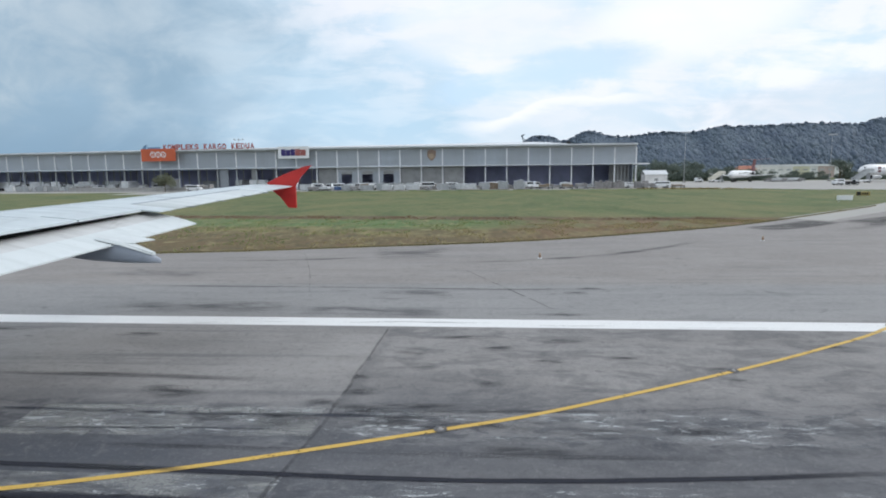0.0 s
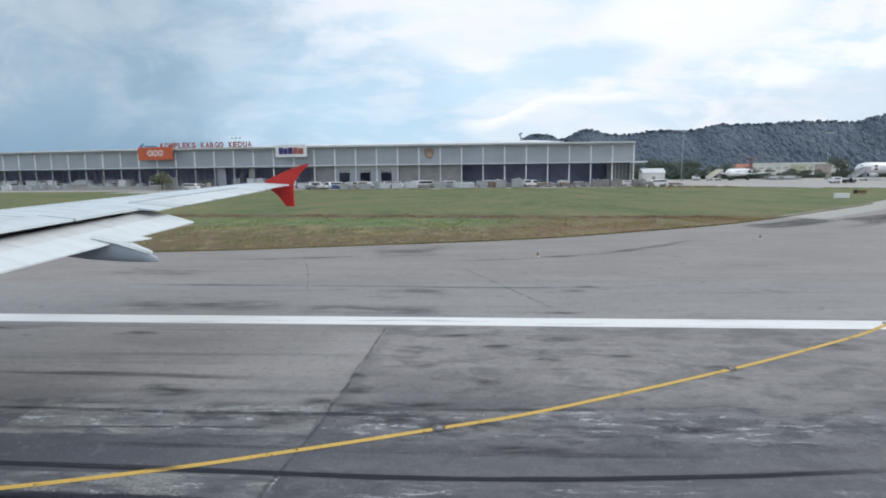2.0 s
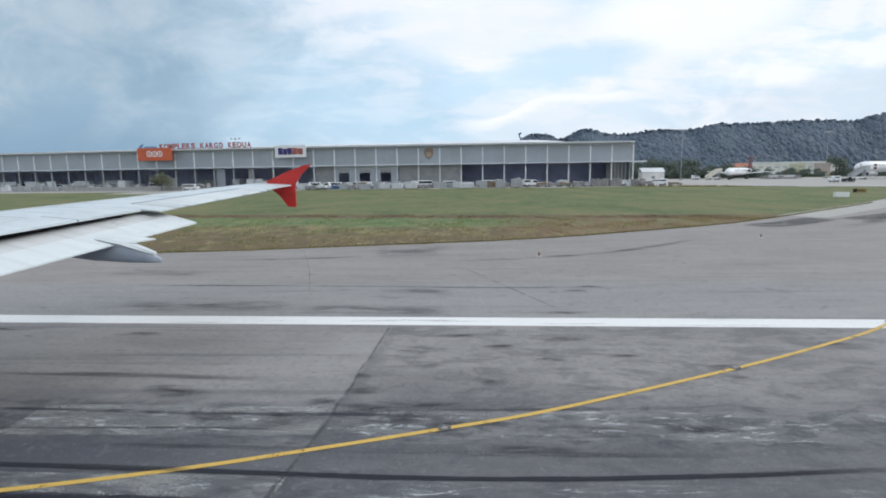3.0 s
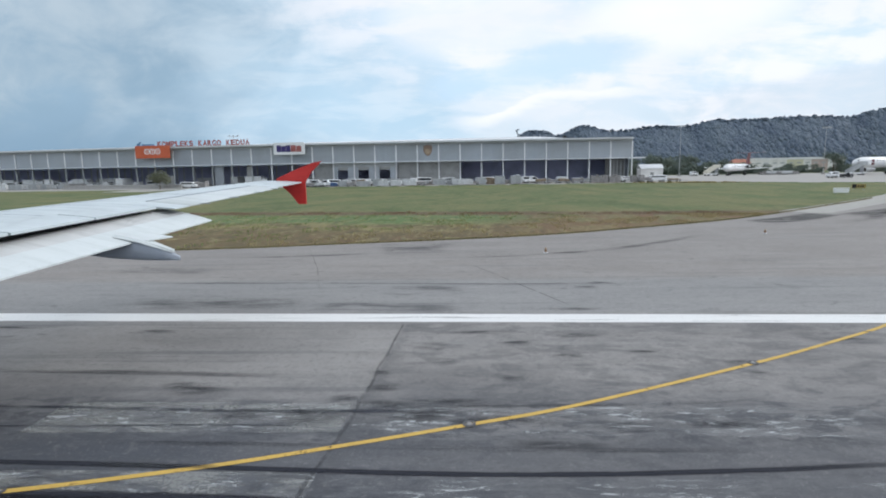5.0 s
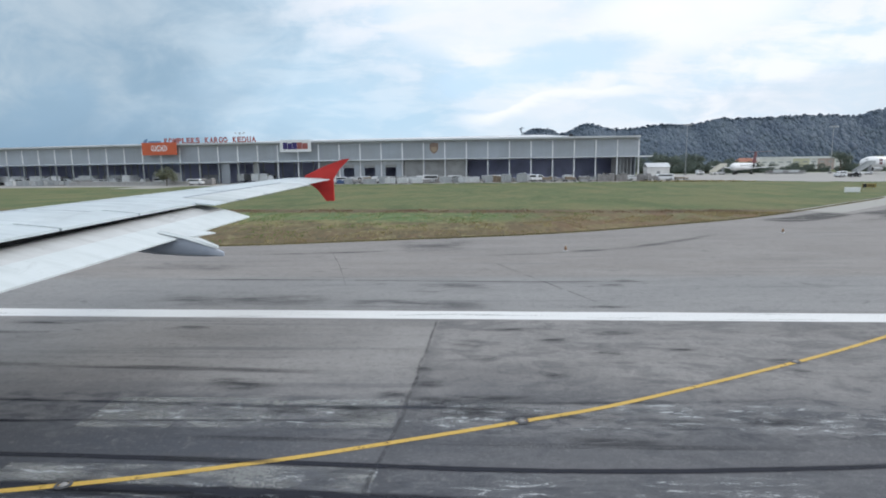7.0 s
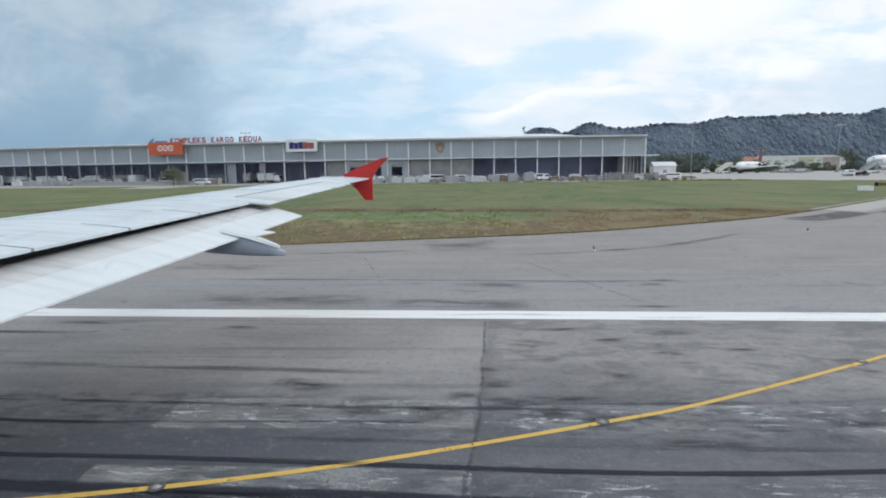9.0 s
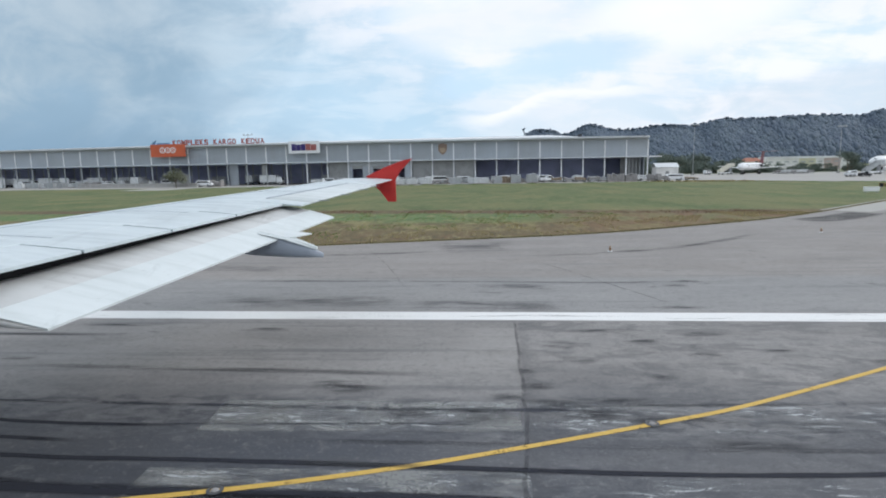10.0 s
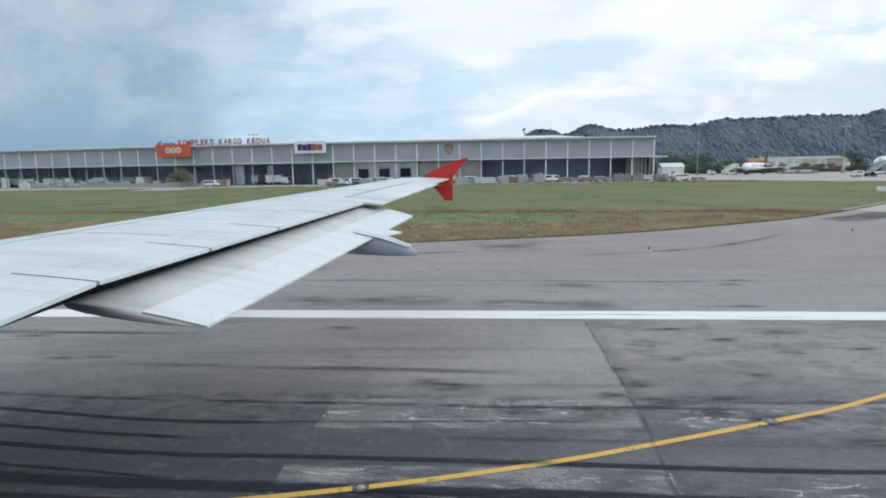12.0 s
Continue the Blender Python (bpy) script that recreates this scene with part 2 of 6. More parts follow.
def grass_material():
    m, n, b = material("grass_ground", 0.95)
    p = place(n)
    sep = n.tree.nodes.new("ShaderNodeSeparateXYZ")
    n.tree.links.new(p, sep.inputs[0])
    x, y, z = sep.outputs
    fine = n.noise(p, 6.0, 5.0, 0.7)
    tuft = n.noise(n.scaled(p, (0.9, 0.45, 1)), 0.9, 6.0, 0.68, 0.5)
    broad = n.noise(n.scaled(p, (0.05, 0.05, 1)), 1.0, 5.0, 0.6, 0.6)
    lie = n.noise(n.scaled(p, (0.45, 0.25, 1), (2, 9, 0)), 1.0, 7.0, 0.66, 0.6)
    clump = n.noise(n.scaled(p, (0.15, 0.07, 1), (7, 3, 0)), 1.0, 6.0, 0.62, 0.5)
    # distance from a shallow bare furrow that runs along the verge
    off = n.math("ADD", n.math("SUBTRACT", y, 51.6), n.math("MULTIPLY", x, 0.125))
    wob = n.math("ADD", n.math("MULTIPLY", n.math("SUBTRACT", broad, 0.5), 9.0), n.math("MULTIPLY", n.math("SUBTRACT", tuft, 0.5), 5.0))
    yy = n.math("ADD", off, wob)
    green = n.mix(n.ramp(broad, 0.35, 0.65), (0.090, 0.128, 0.038), (0.140, 0.152, 0.054))
    green = n.mix(n.ramp(clump, 0.50, 0.62, 0.0, 0.7), green, (0.054, 0.092, 0.022))
    green = n.mix(n.ramp(clump, 0.36, 0.48, 0.7, 0.0), green, (0.185, 0.172, 0.066))
    green = n.mix(n.ramp(lie, 0.52, 0.62, 0.0, 0.5), green, (0.185, 0.178, 0.075))
    dry = n.mix(n.ramp(lie, 0.44, 0.57), (0.118, 0.086, 0.036), (0.225, 0.190, 0.078))
    col = n.mix(n.ramp(yy, -11.0, -7.5, 1.0, 0.0), green, dry)
    fresh = n.math("MULTIPLY", n.ramp(yy, -10.5, -8.0), n.math("MULTIPLY", n.ramp(off, -3.5, -1.0, 1.0, 0.0), n.ramp(x, -3.0, 8.0, 1.0, 0.25)))
    col = n.mix(n.math("MULTIPLY", fresh, n.ramp(clump, 0.38, 0.54, 0.45, 0.95)), col, (0.100, 0.172, 0.050))
    nearby = n.ramp(yy, -17.0, -12.0, 1.0, 0.0)
    soil = n.math("MULTIPLY", nearby, n.ramp(lie, 0.45, 0.56, 0.2, 0.9))
    col = n.mix(soil, col, (0.122, 0.070, 0.032))
    straw = n.math("MULTIPLY", n.ramp(off, -2.0, 6.0, 1.0, 0.15), n.ramp(tuft, 0.55, 0.62, 0.0, 0.7))
    col = n.mix(straw, col, (0.29, 0.255, 0.12))
    earth = n.math("MULTIPLY", n.ramp(n.math("ADD", x, n.math("MULTIPLY", wob, 0.7)), -1.0, 7.0), n.ramp(n.math("ADD", y, n.math("MULTIPLY", wob, 0.25)), 49.0, 52.5, 1.0, 0.0))
    col = n.mix(n.math("MULTIPLY", earth, n.ramp(lie, 0.42, 0.58, 0.95, 0.35)), col, (0.170, 0.092, 0.044))
    ragged = n.math("ADD", off, n.math("MULTIPLY", n.math("SUBTRACT", tuft, 0.5), 4.0))
    band = n.math("MULTIPLY", n.ramp(ragged, -2.2, -0.8), n.ramp(ragged, 0.8, 3.6, 1.0, 0.0))
    band = n.math("MULTIPLY", band, n.ramp(x, 20.0, 34.0, 1.0, 0.0))
    col = n.mix(n.math("MULTIPLY", band, n.ramp(clump, 0.36, 0.50, 0.65, 0.95)), col, (0.112, 0.060, 0.032))
    blade = n.noise(n.scaled(p, (2.4, 0.5, 1), (4, 1, 0)), 1.0, 5.0, 0.7, 0.4)
    coarse = n.ramp(off, -2.0, 8.0, 1.0, 0.45)
    col = n.mix(n.math("MULTIPLY", coarse, n.ramp(blade, 0.53, 0.66, 0.0, 0.75)), col, (0.052, 0.050, 0.022))
    col = n.mix(n.math("MULTIPLY", coarse, n.ramp(blade, 0.34, 0.45, 0.65, 0.0)), col, (0.26, 0.215, 0.105))
    col = n.mix(n.ramp(fine, 0.42, 0.60, 0.4, 0.0), col, (0.050, 0.054, 0.022))
    n.put(b.inputs["Base Color"], col)
    bump(n, b, n.math("ADD", fine, tuft), 0.5, 0.08)
    return m


def concrete_material(name, a, c):
    m, n, b = material(name, 0.88)
    p = place(n)
    broad = n.noise(n.scaled(p, (0.05, 0.12, 1)), 1.0, 6.0, 0.6, 0.4)
    fine = n.noise(p, 7.0, 4.0, 0.65)
    col = n.mix(n.ramp(broad, 0.3, 0.7), a, c)
    col = n.mix(n.ramp(fine, 0.4, 0.7, 0.3, 0.0), col, tuple(v * 0.6 for v in a))
    n.put(b.inputs["Base Color"], col)
    bump(n, b, fine, 0.25, 0.01)
    return m


def decal(name, colour, solid, lo, hi, scale, stretch, edge=0.25, rough=0.8, along=1.0, frayed=0.0):
    """Worn paint or rubber on the pavement: ragged where the noise is low, fading towards the strip's edges."""
    m, n, b = material(name, rough)
    p = place(n)
    uv = n.tree.nodes.new("ShaderNodeTexCoord").outputs["UV"]
    sep = n.tree.nodes.new("ShaderNodeSeparateXYZ")
    n.tree.links.new(uv, sep.inputs[0])
    u, v, _ = sep.outputs
    across = n.math("SUBTRACT", 1.0, n.math("ABSOLUTE", n.math("SUBTRACT", n.math("MULTIPLY", u, 2.0), 1.0)))
    ends = n.math("SUBTRACT", 1.0, n.math("ABSOLUTE", n.math("SUBTRACT", n.math("MULTIPLY", v, 2.0), 1.0)))
    worn = n.noise(n.scaled(p, stretch), scale, 7.0, 0.68, 0.4)
    fine = n.noise(p, 22.0, 4.0, 0.7)
    keep = n.ramp(n.math("ADD", worn, n.math("MULTIPLY", n.math("SUBTRACT", fine, 0.5), 0.35)), lo, hi)
    if frayed:   # the rims come and go along the strip
        ripple = n.noise(n.scaled(p, (0.5, 5.0, 1), (4, 4, 0)), 1.6, 6.0, 0.7, 0.5)
        across = n.math("MULTIPLY", across, n.ramp(ripple, 0.36, 0.62, 1.0 - frayed, 1.0))
    keep = n.math("MULTIPLY", keep, n.ramp(across, 0.0, edge))
    keep = n.math("MULTIPLY", keep, n.ramp(ends, 0.0, along))
    n.put(b.inputs["Base Color"], n.mix(n.ramp(fine, 0.35, 0.75, 0.4, 0.0), colour, tuple(c * 0.55 for c in colour)))
    n.put(b.inputs["Alpha"], n.math("MULTIPLY", keep, solid))
    return m


def scour_material(name, colour, solid, dense):
    """Torn remains of blasted paint: short ragged strokes along x, gathered in clusters."""
    m, n, b = material(name, 0.8)
    p = place(n)
    uv = n.tree.nodes.new("ShaderNodeTexCoord").outputs["UV"]
    sep = n.tree.nodes.new("ShaderNodeSeparateXYZ")
    n.tree.links.new(uv, sep.inputs[0])
    u, v, _ = sep.outputs
    across = n.math("SUBTRACT", 1.0, n.math("ABSOLUTE", n.math("SUBTRACT", n.math("MULTIPLY", u, 2.0), 1.0)))
    stroke = n.noise(n.scaled(p, (0.8, 3.4, 1), (2, 5, 0)), 2.6, 8.0, 0.66, 0.7)
    curl = n.noise(n.scaled(p, (1.4, 2.2, 1), (8, 1, 0)), 4.0, 6.0, 0.6, 2.2)
    cluster = n.noise(n.scaled(p, (0.55, 1.5, 1), (1, 3, 0)), 1.1, 4.0, 0.55, 0.3)
    fine = n.noise(p, 30.0, 4.0, 0.7)
    group = n.ramp(cluster, dense, dense + 0.16)
    worn = n.math("ADD", stroke, n.math("MULTIPLY", n.math("SUBTRACT", fine, 0.5), 0.25))
    keep = n.math("MULTIPLY", n.ramp(worn, 0.52, 0.63), group)
    ridge = n.math("ABSOLUTE", n.math("SUBTRACT", curl, 0.5))
    thread = n.math("MULTIPLY", n.ramp(ridge, 0.0, 0.022, 1.0, 0.0), n.math("MULTIPLY", n.ramp(cluster, dense + 0.10, dense + 0.18), n.ramp(worn, 0.47, 0.54)))
    haze = n.math("MULTIPLY", n.ramp(cluster, dense - 0.1, dense + 0.2), n.ramp(stroke, 0.40, 0.62, 0.0, 0.22))
    keep = n.math("MAXIMUM", n.math("MAXIMUM", keep, thread), haze)
    keep = n.math("MULTIPLY", keep, n.ramp(across, 0.0, 0.25))
    n.put(b.inputs["Base Color"], n.mix(n.ramp(fine, 0.35, 0.7, 0.5, 0.0), colour, tuple(c * 0.6 for c in colour)))
    n.put(b.inputs["Alpha"], n.math("MULTIPLY", keep, solid))
    return m


def foliage_material(name, a, c, scale, deep=0.0):
    """Leaves: two tones in broad patches, small hollows darkened in the colour, and a tone of its own for each clump.
    """
    m, n, b = material(name, 0.8)
    p = place(n)
    k = n.noise(p, scale, 5.0, 0.65)
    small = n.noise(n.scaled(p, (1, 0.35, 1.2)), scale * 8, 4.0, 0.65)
    isl = n.tree.nodes.new("ShaderNodeNewGeometry").outputs["Random Per Island"]
    col = n.mix(n.ramp(k, 0.3, 0.7), a, c)
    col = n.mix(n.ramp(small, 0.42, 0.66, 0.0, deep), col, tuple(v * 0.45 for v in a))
    if not deep:
        col = n.mix(n.math("MULTIPLY", isl, 0.35), col, tuple(v * 1.35 for v in c))
    n.put(b.inputs["Base Color"], col)
    bump(n, b, k, 0.15, 0.2)
    return m


def cladding_material():
    """Ribbed grey sheet metal with faint vertical rain streaks."""
    m, n, b = material("grey_cladding", 0.5, 0.0)
    p = place(n)
    sep = n.tree.nodes.new("ShaderNodeSeparateXYZ")
    n.tree.links.new(p, sep.inputs[0])
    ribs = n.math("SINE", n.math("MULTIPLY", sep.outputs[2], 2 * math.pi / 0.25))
    rain = n.noise(n.scaled(p, (1.2, 1.2, 0.08)), 1.0, 5.0, 0.6)
    broad = n.noise(p, 0.12, 3.0, 0.5)
    rand = n.tree.nodes.new("ShaderNodeObjectInfo").outputs["Random"]
    col = n.mix(n.ramp(rain, 0.35, 0.75), (0.425, 0.468, 0.525), (0.392, 0.432, 0.486))
    col = n.mix(n.math("MULTIPLY", n.ramp(broad, 0.35, 0.65), 0.3), col, (0.23, 0.24, 0.25))
    col = n.mix(n.math("MULTIPLY", rand, 0.25), col, (0.38, 0.39, 0.39))
    # shade in the rib troughs is painted into the colour
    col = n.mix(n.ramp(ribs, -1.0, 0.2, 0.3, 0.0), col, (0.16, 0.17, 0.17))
    n.put(b.inputs["Base Color"], col)
    bump(n, b, ribs, 0.4, 0.03)
    return m


def wing_material(name, a, c, rough=0.32):
    """Aircraft paint: pale grey, streaked by grime along the airflow."""
    m, n, b = material(name, rough)
    p = place(n)
    run = n.noise(n.scaled(p, (0.35, 3.0, 1.0), turn=(0, 0, -12)), 1.5, 6.0, 0.65)
    broad = n.noise(p, 0.7, 4.0, 0.55)
    spot = n.noise(p, 9.0, 5.0, 0.7)
    col = n.mix(n.ramp(run, 0.4, 0.75), a, c)
    col = n.mix(n.ramp(broad, 0.45, 0.75, 0.0, 0.4), col, tuple(v * 0.8 for v in c))
    col = n.mix(n.ramp(spot, 0.60, 0.76, 0.0, 0.4), col, tuple(v * 0.5 for v in c))
    rivet = n.noise(n.scaled(p, (1.0, 0.25, 1.0)), 2.2, 6.0, 0.7, 0.8)
    col = n.mix(n.ramp(rivet, 0.56, 0.70, 0.0, 0.28), col, tuple(v * 0.55 for v in c))
    n.put(b.inputs["Base Color"], col)
    n.put(b.inputs["Roughness"], n.ramp(run, 0.3, 0.7, rough, rough + 0.2))
    return m


M = dict(
    asphalt=asphalt_material(),
    grass=grass_material(),
    apron=concrete_material("apron_concrete", (0.320, 0.310, 0.292), (0.400, 0.386, 0.362)),
    white_line=decal("worn_white_paint", (0.80, 0.80, 0.79), 0.97, 0.25, 0.43, 1.6, (0.14, 3.2, 1), 0.10, 0.6, 0.001),
    yellow_line=decal("worn_yellow_paint", (0.62, 0.405, 0.082), 0.97, 0.27, 0.44, 2.4, (1, 1, 1), 0.30, 0.6, 0.001),
    orange_line=decal("faded_orange_paint", (0.55, 0.30, 0.10), 0.6, 0.35, 0.6, 2.0, (1, 1, 1), 0.14, 0.6, 0.2),
    scrape=scour_material("scraped_paint", (0.50, 0.52, 0.53), 0.72, 0.40),
    ghost=decal("ghost_marking", (0.34, 0.345, 0.335), 0.6, 0.42, 0.62, 1.3, (0.6, 2.2, 1), 0.04, 0.85, 0.012),
    ghost_end=decal("pale_ghost_marking", (0.36, 0.365, 0.35), 0.55, 0.36, 0.66, 1.5, (0.7, 2.6, 1), 0.03, 0.85, 0.02),
    rubber=decal("tyre_rubber", (0.013, 0.015, 0.025), 0.92, 0.10, 0.44, 0.7, (0.12, 1.6, 1), 0.5, 0.95, 0.25, 0.55),
    rubber_mid=decal("broken_tyre_rubber", (0.030, 0.034, 0.050), 0.72, 0.28, 0.54, 1.1, (0.30, 1.6, 1), 0.7, 0.75, 0.25, 0.85),
    rubber_faint=decal("old_tyre_rubber", (0.05, 0.052, 0.058), 0.55, 0.36, 0.62, 0.8, (0.3, 0.9, 1), 0.9, 0.75, 0.5),
    rubber_soft=decal("faint_tyre_rubber", (0.035, 0.037, 0.043), 0.6, 0.36, 0.62, 0.8, (0.15, 1.6, 1), 0.7, 0.75, 0.45),
    shoulder_strip=decal("pale_concrete_strip", (0.40, 0.39, 0.36), 0.95, 0.2, 0.4, 0.5, (1, 1, 1), 0.08, 0.85, 0.02),
    dark_patch=decal("dark_asphalt_patch", (0.075, 0.073, 0.072), 0.72, 0.30, 0.58, 0.5, (0.6, 1.0, 1), 0.5, 0.8, 0.3),
    smear=decal("rubber_smear", (0.036, 0.038, 0.045), 0.72, 0.34, 0.62, 1.9, (0.5, 1.6, 1), 1.0, 0.75, 1.0),
    smear_wide=decal("broad_rubber_smear", (0.054, 0.057, 0.068), 0.52, 0.36, 0.62, 1.2, (0.35, 1.5, 1), 0.9, 0.75, 0.5, 0.5),
    tar=decal("tar_seam", (0.038, 0.039, 0.046), 0.44, 0.28, 0.62, 2.4, (1.5, 0.7, 1), 0.8, 0.6, 0.05),
    dull_iron=painted("dull_iron", (0.135, 0.135, 0.14), 0.55, 0.6, 0.3, 14.0, 0.5),
    cladding=cladding_material(),
    white_metal=painted("white_painted_metal", (0.80, 0.81, 0.82), 0.45, 0.0, 0.12, 0.4, 0.2),
    roof=painted("pale_roof_sheet", (0.62, 0.64, 0.66), 0.4, 0.0, 0.1, 0.15, 0.2),
    fascia=painted("grey_fascia", (0.40, 0.42, 0.43), 0.5, 0.0, 0.1, 0.3, 0.2),
    # blue tint imitates the navy gloom of the shaded bays
    gloom_wall=painted("gloom_tinted_inner_wall", (0.44, 0.47, 0.66), 0.8, 0.0, 0.2, 0.2, 0.35),
    door_wall=painted("grey_brown_shutter", (0.315, 0.32, 0.32), 0.6, 0.0, 0.12, 0.5, 0.25),
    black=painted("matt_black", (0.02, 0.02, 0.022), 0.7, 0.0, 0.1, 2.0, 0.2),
    orange=painted("orange_sign_board", (0.60, 0.125, 0.05), 0.45, 0.0, 0.06, 0.3, 0.12),
    sign_white=painted("white_sign_board", (0.80, 0.81, 0.82), 0.4, 0.0, 0.05, 0.3, 0.06),
    purple=painted("deep_purple_paint", (0.045, 0.03, 0.16), 0.45, 0.0, 0.05),
    brown=painted("brown_shield_paint", (0.27, 0.19, 0.145), 0.5, 0.0, 0.1),
    gold=painted("gold_paint", (0.40, 0.31, 0.22), 0.5, 0.0, 0.1),
    red_letter=painted("red_letters", (0.37, 0.12, 0.11), 0.45, 0.0, 0.06),
    blue_letter=painted("blue_grey_letters", (0.13, 0.24, 0.38), 0.45, 0.0, 0.06),
    wing=wing_material("pale_wing_paint", (0.52, 0.575, 0.595), (0.44, 0.49, 0.51)),
    flap_grey=wing_material("grimy_flap_paint", (0.54, 0.55, 0.545), (0.42, 0.425, 0.42), 0.45),
    flap_white=wing_material("white_flap_paint", (0.57, 0.61, 0.615), (0.49, 0.53, 0.53)),
    # blue-grey deepened to carry the shade on the flap fairing's sides
    fairing=wing_material("grey_fairing_paint", (0.31, 0.345, 0.40), (0.26, 0.295, 0.345)),
    red=wing_material("red_fence_paint", (0.56, 0.028, 0.022), (0.44, 0.022, 0.018)),
    # distance haze is painted into the hill colours as pale blue
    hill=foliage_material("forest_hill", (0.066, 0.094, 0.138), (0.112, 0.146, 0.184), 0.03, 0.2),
    hill_leaf=foliage_material("hazy_forest_crowns", (0.066, 0.094, 0.138), (0.112, 0.146, 0.184), 0.03, 0.2),
    # far leaves are paled and blued for haze as well
    leaf=foliage_material("tree_leaves", (0.096, 0.126, 0.104), (0.140, 0.168, 0.138), 0.5),
    leaf_pale=foliage_material("pale_olive_leaves", (0.100, 0.112, 0.072), (0.150, 0.158, 0.105), 0.5),
    bark=painted("bark", (0.12, 0.09, 0.06), 0.9, 0.0, 0.2, 3.0, 0.3),
)


# ---------------------------------------------------------------- mesh helpers
def part(name, bm, mat, parent=None, label="", smooth=False):
    me = bpy.data.meshes.new(name)
    bm.normal_update()
    bm.to_mesh(me)
    bm.free()
    me.materials.append(mat)
    if smooth:
        for f in me.polygons:
            f.use_smooth = True
    ob = new(name, me)
    if parent is not None:
        ob.parent = parent
    if label:
        ob["label"] = label
    return ob


def thing(name, where, label, category, group="", turn=0.0, kind=""):
    ob = new(name)
    ob.matrix_basis = pose(*where, 0, 0, turn)
    ob.empty_display_size = 0.2
    return tagged(ob, label, category, group, kind)


def box(bm, x0, x1, y0, y1, z0, z1, bevel=0.0):
    v = [bm.verts.new((x, y, z)) for z in (z0, z1) for y in (y0, y1) for x in (x0, x1)]
    faces = [bm.faces.new([v[i] for i in q]) for q in ((0, 2, 3, 1), (4, 5, 7, 6), (0, 1, 5, 4), (2, 6, 7, 3), (0, 4, 6, 2), (1, 3, 7, 5))]
    if bevel:
        edges = {e for f in faces for e in f.edges}
        bmesh.ops.bevel(bm, geom=list(edges), offset=bevel, segments=2, affect="EDGES", profile=0.6)
    return bm


def boxes(*specs, bevel=0.0):
    bm = bmesh.new()
    for s in specs:
        box(bm, *s, bevel=bevel)
    return bm


def tube(bm, a, b, r0, r1=None, sides=10, caps=True):
    """A straight round bar from a to b."""
    r1 = r0 if r1 is None else r1
    a, b = Vector(a), Vector(b)
    q = (b - a).to_track_quat("Z", "Y")
    rings = []
    for c, r in ((a, r0), (b, r1)):
        rings.append([bm.verts.new(c + q @ Vector((r * math.cos(2 * math.pi * k / sides), r * math.sin(2 * math.pi * k / sides), 0))) for k in range(sides)])
    for k in range(sides):
        bm.faces.new((rings[0][k], rings[0][(k + 1) % sides], rings[1][(k + 1) % sides], rings[1][k]))
    if caps:
        bm.faces.new(rings[0][::-1])
        bm.faces.new(rings[1])
    return bm


def loft(bm, rings, closed=True, caps=True):
    """Skin rings of equal length."""
    vs = [[bm.verts.new(p) for p in r] for r in rings]
    n = len(vs[0])
    for a, b in zip(vs, vs[1:]):
        for k in range(n if closed else n - 1):
            bm.faces.new((a[k], a[(k + 1) % n], b[(k + 1) % n], b[k]))
    if caps:
        bm.faces.new(vs[0][::-1])
        bm.faces.new(vs[-1])
    bmesh.ops.recalc_face_normals(bm, faces=bm.faces)
    return bm


def slab(bm, outline, axis, lo, hi):
    """A plate: an outline in the two other axes, thick along axis."""
    def at(p, h):
        q = list(p)
        q.insert(axis, h)
        return q
    return loft(bm, [[at(p, lo) for p in outline], [at(p, hi) for p in outline]])


def strip(centre, width, z=0.004):
    """A flat ribbon along centre, with u across and v along."""
    bm = bmesh.new()
    uv = bm.loops.layers.uv.new("UVMap")
    pts = [Vector((x, y, 0)) for x, y in centre]
    run = [0.0]
    for a, b in zip(pts, pts[1:]):
        run.append(run[-1] + (b - a).length)
    rows = []
    for i, p in enumerate(pts):
        d = (pts[min(i + 1, len(pts) - 1)] - pts[max(i - 1, 0)]).normalized()
        s = Vector((-d.y, d.x, 0)) * width / 2
        rows.append((bm.verts.new((*(p - s).xy, z)), bm.verts.new((*(p + s).xy, z))))
    for i in range(len(rows) - 1):
        f = bm.faces.new((rows[i][0], rows[i + 1][0], rows[i + 1][1], rows[i][1]))
        for l, q in zip(f.loops, ((0, run[i]), (0, run[i + 1]), (1, run[i + 1]), (1, run[i]))):
            l[uv].uv = (q[0], q[1] / run[-1])
    return bm


def smooth_path(ctrl, steps=8):
    """Catmull-Rom through the given plan points."""
    p = [Vector(c) for c in ctrl]
    p = [2 * p[0] - p[1], *p, 2 * p[-1] - p[-2]]
    out = []
    for i in range(1, len(p) - 2):
        for k in range(steps):
            t = k / steps
            out.append(0.5 * (2 * p[i] + (p[i + 1] - p[i - 1]) * t + (2 * p[i - 1] - 5 * p[i] + 4 * p[i + 1] - p[i + 2]) * t * t
                              + (3 * p[i] - p[i - 1] - 3 * p[i + 1] + p[i + 2]) * t ** 3))
    out.append(p[-2])
    return [tuple(v) for v in out]


# ---------------------------------------------------------------- ground
def flat(name, outline, z0, z1, mat):
    bm = bmesh.new()
    slab(bm, outline, 2, z0, z1)
    return part(name, bm, mat)


ground = part("ground", box(bmesh.new(), -2600, 2600, -1500, 3600, -1.0, -0.03), M["grass"])
tagged(ground, "green airfield grass with dry brown patches", "grass", kind="structure")

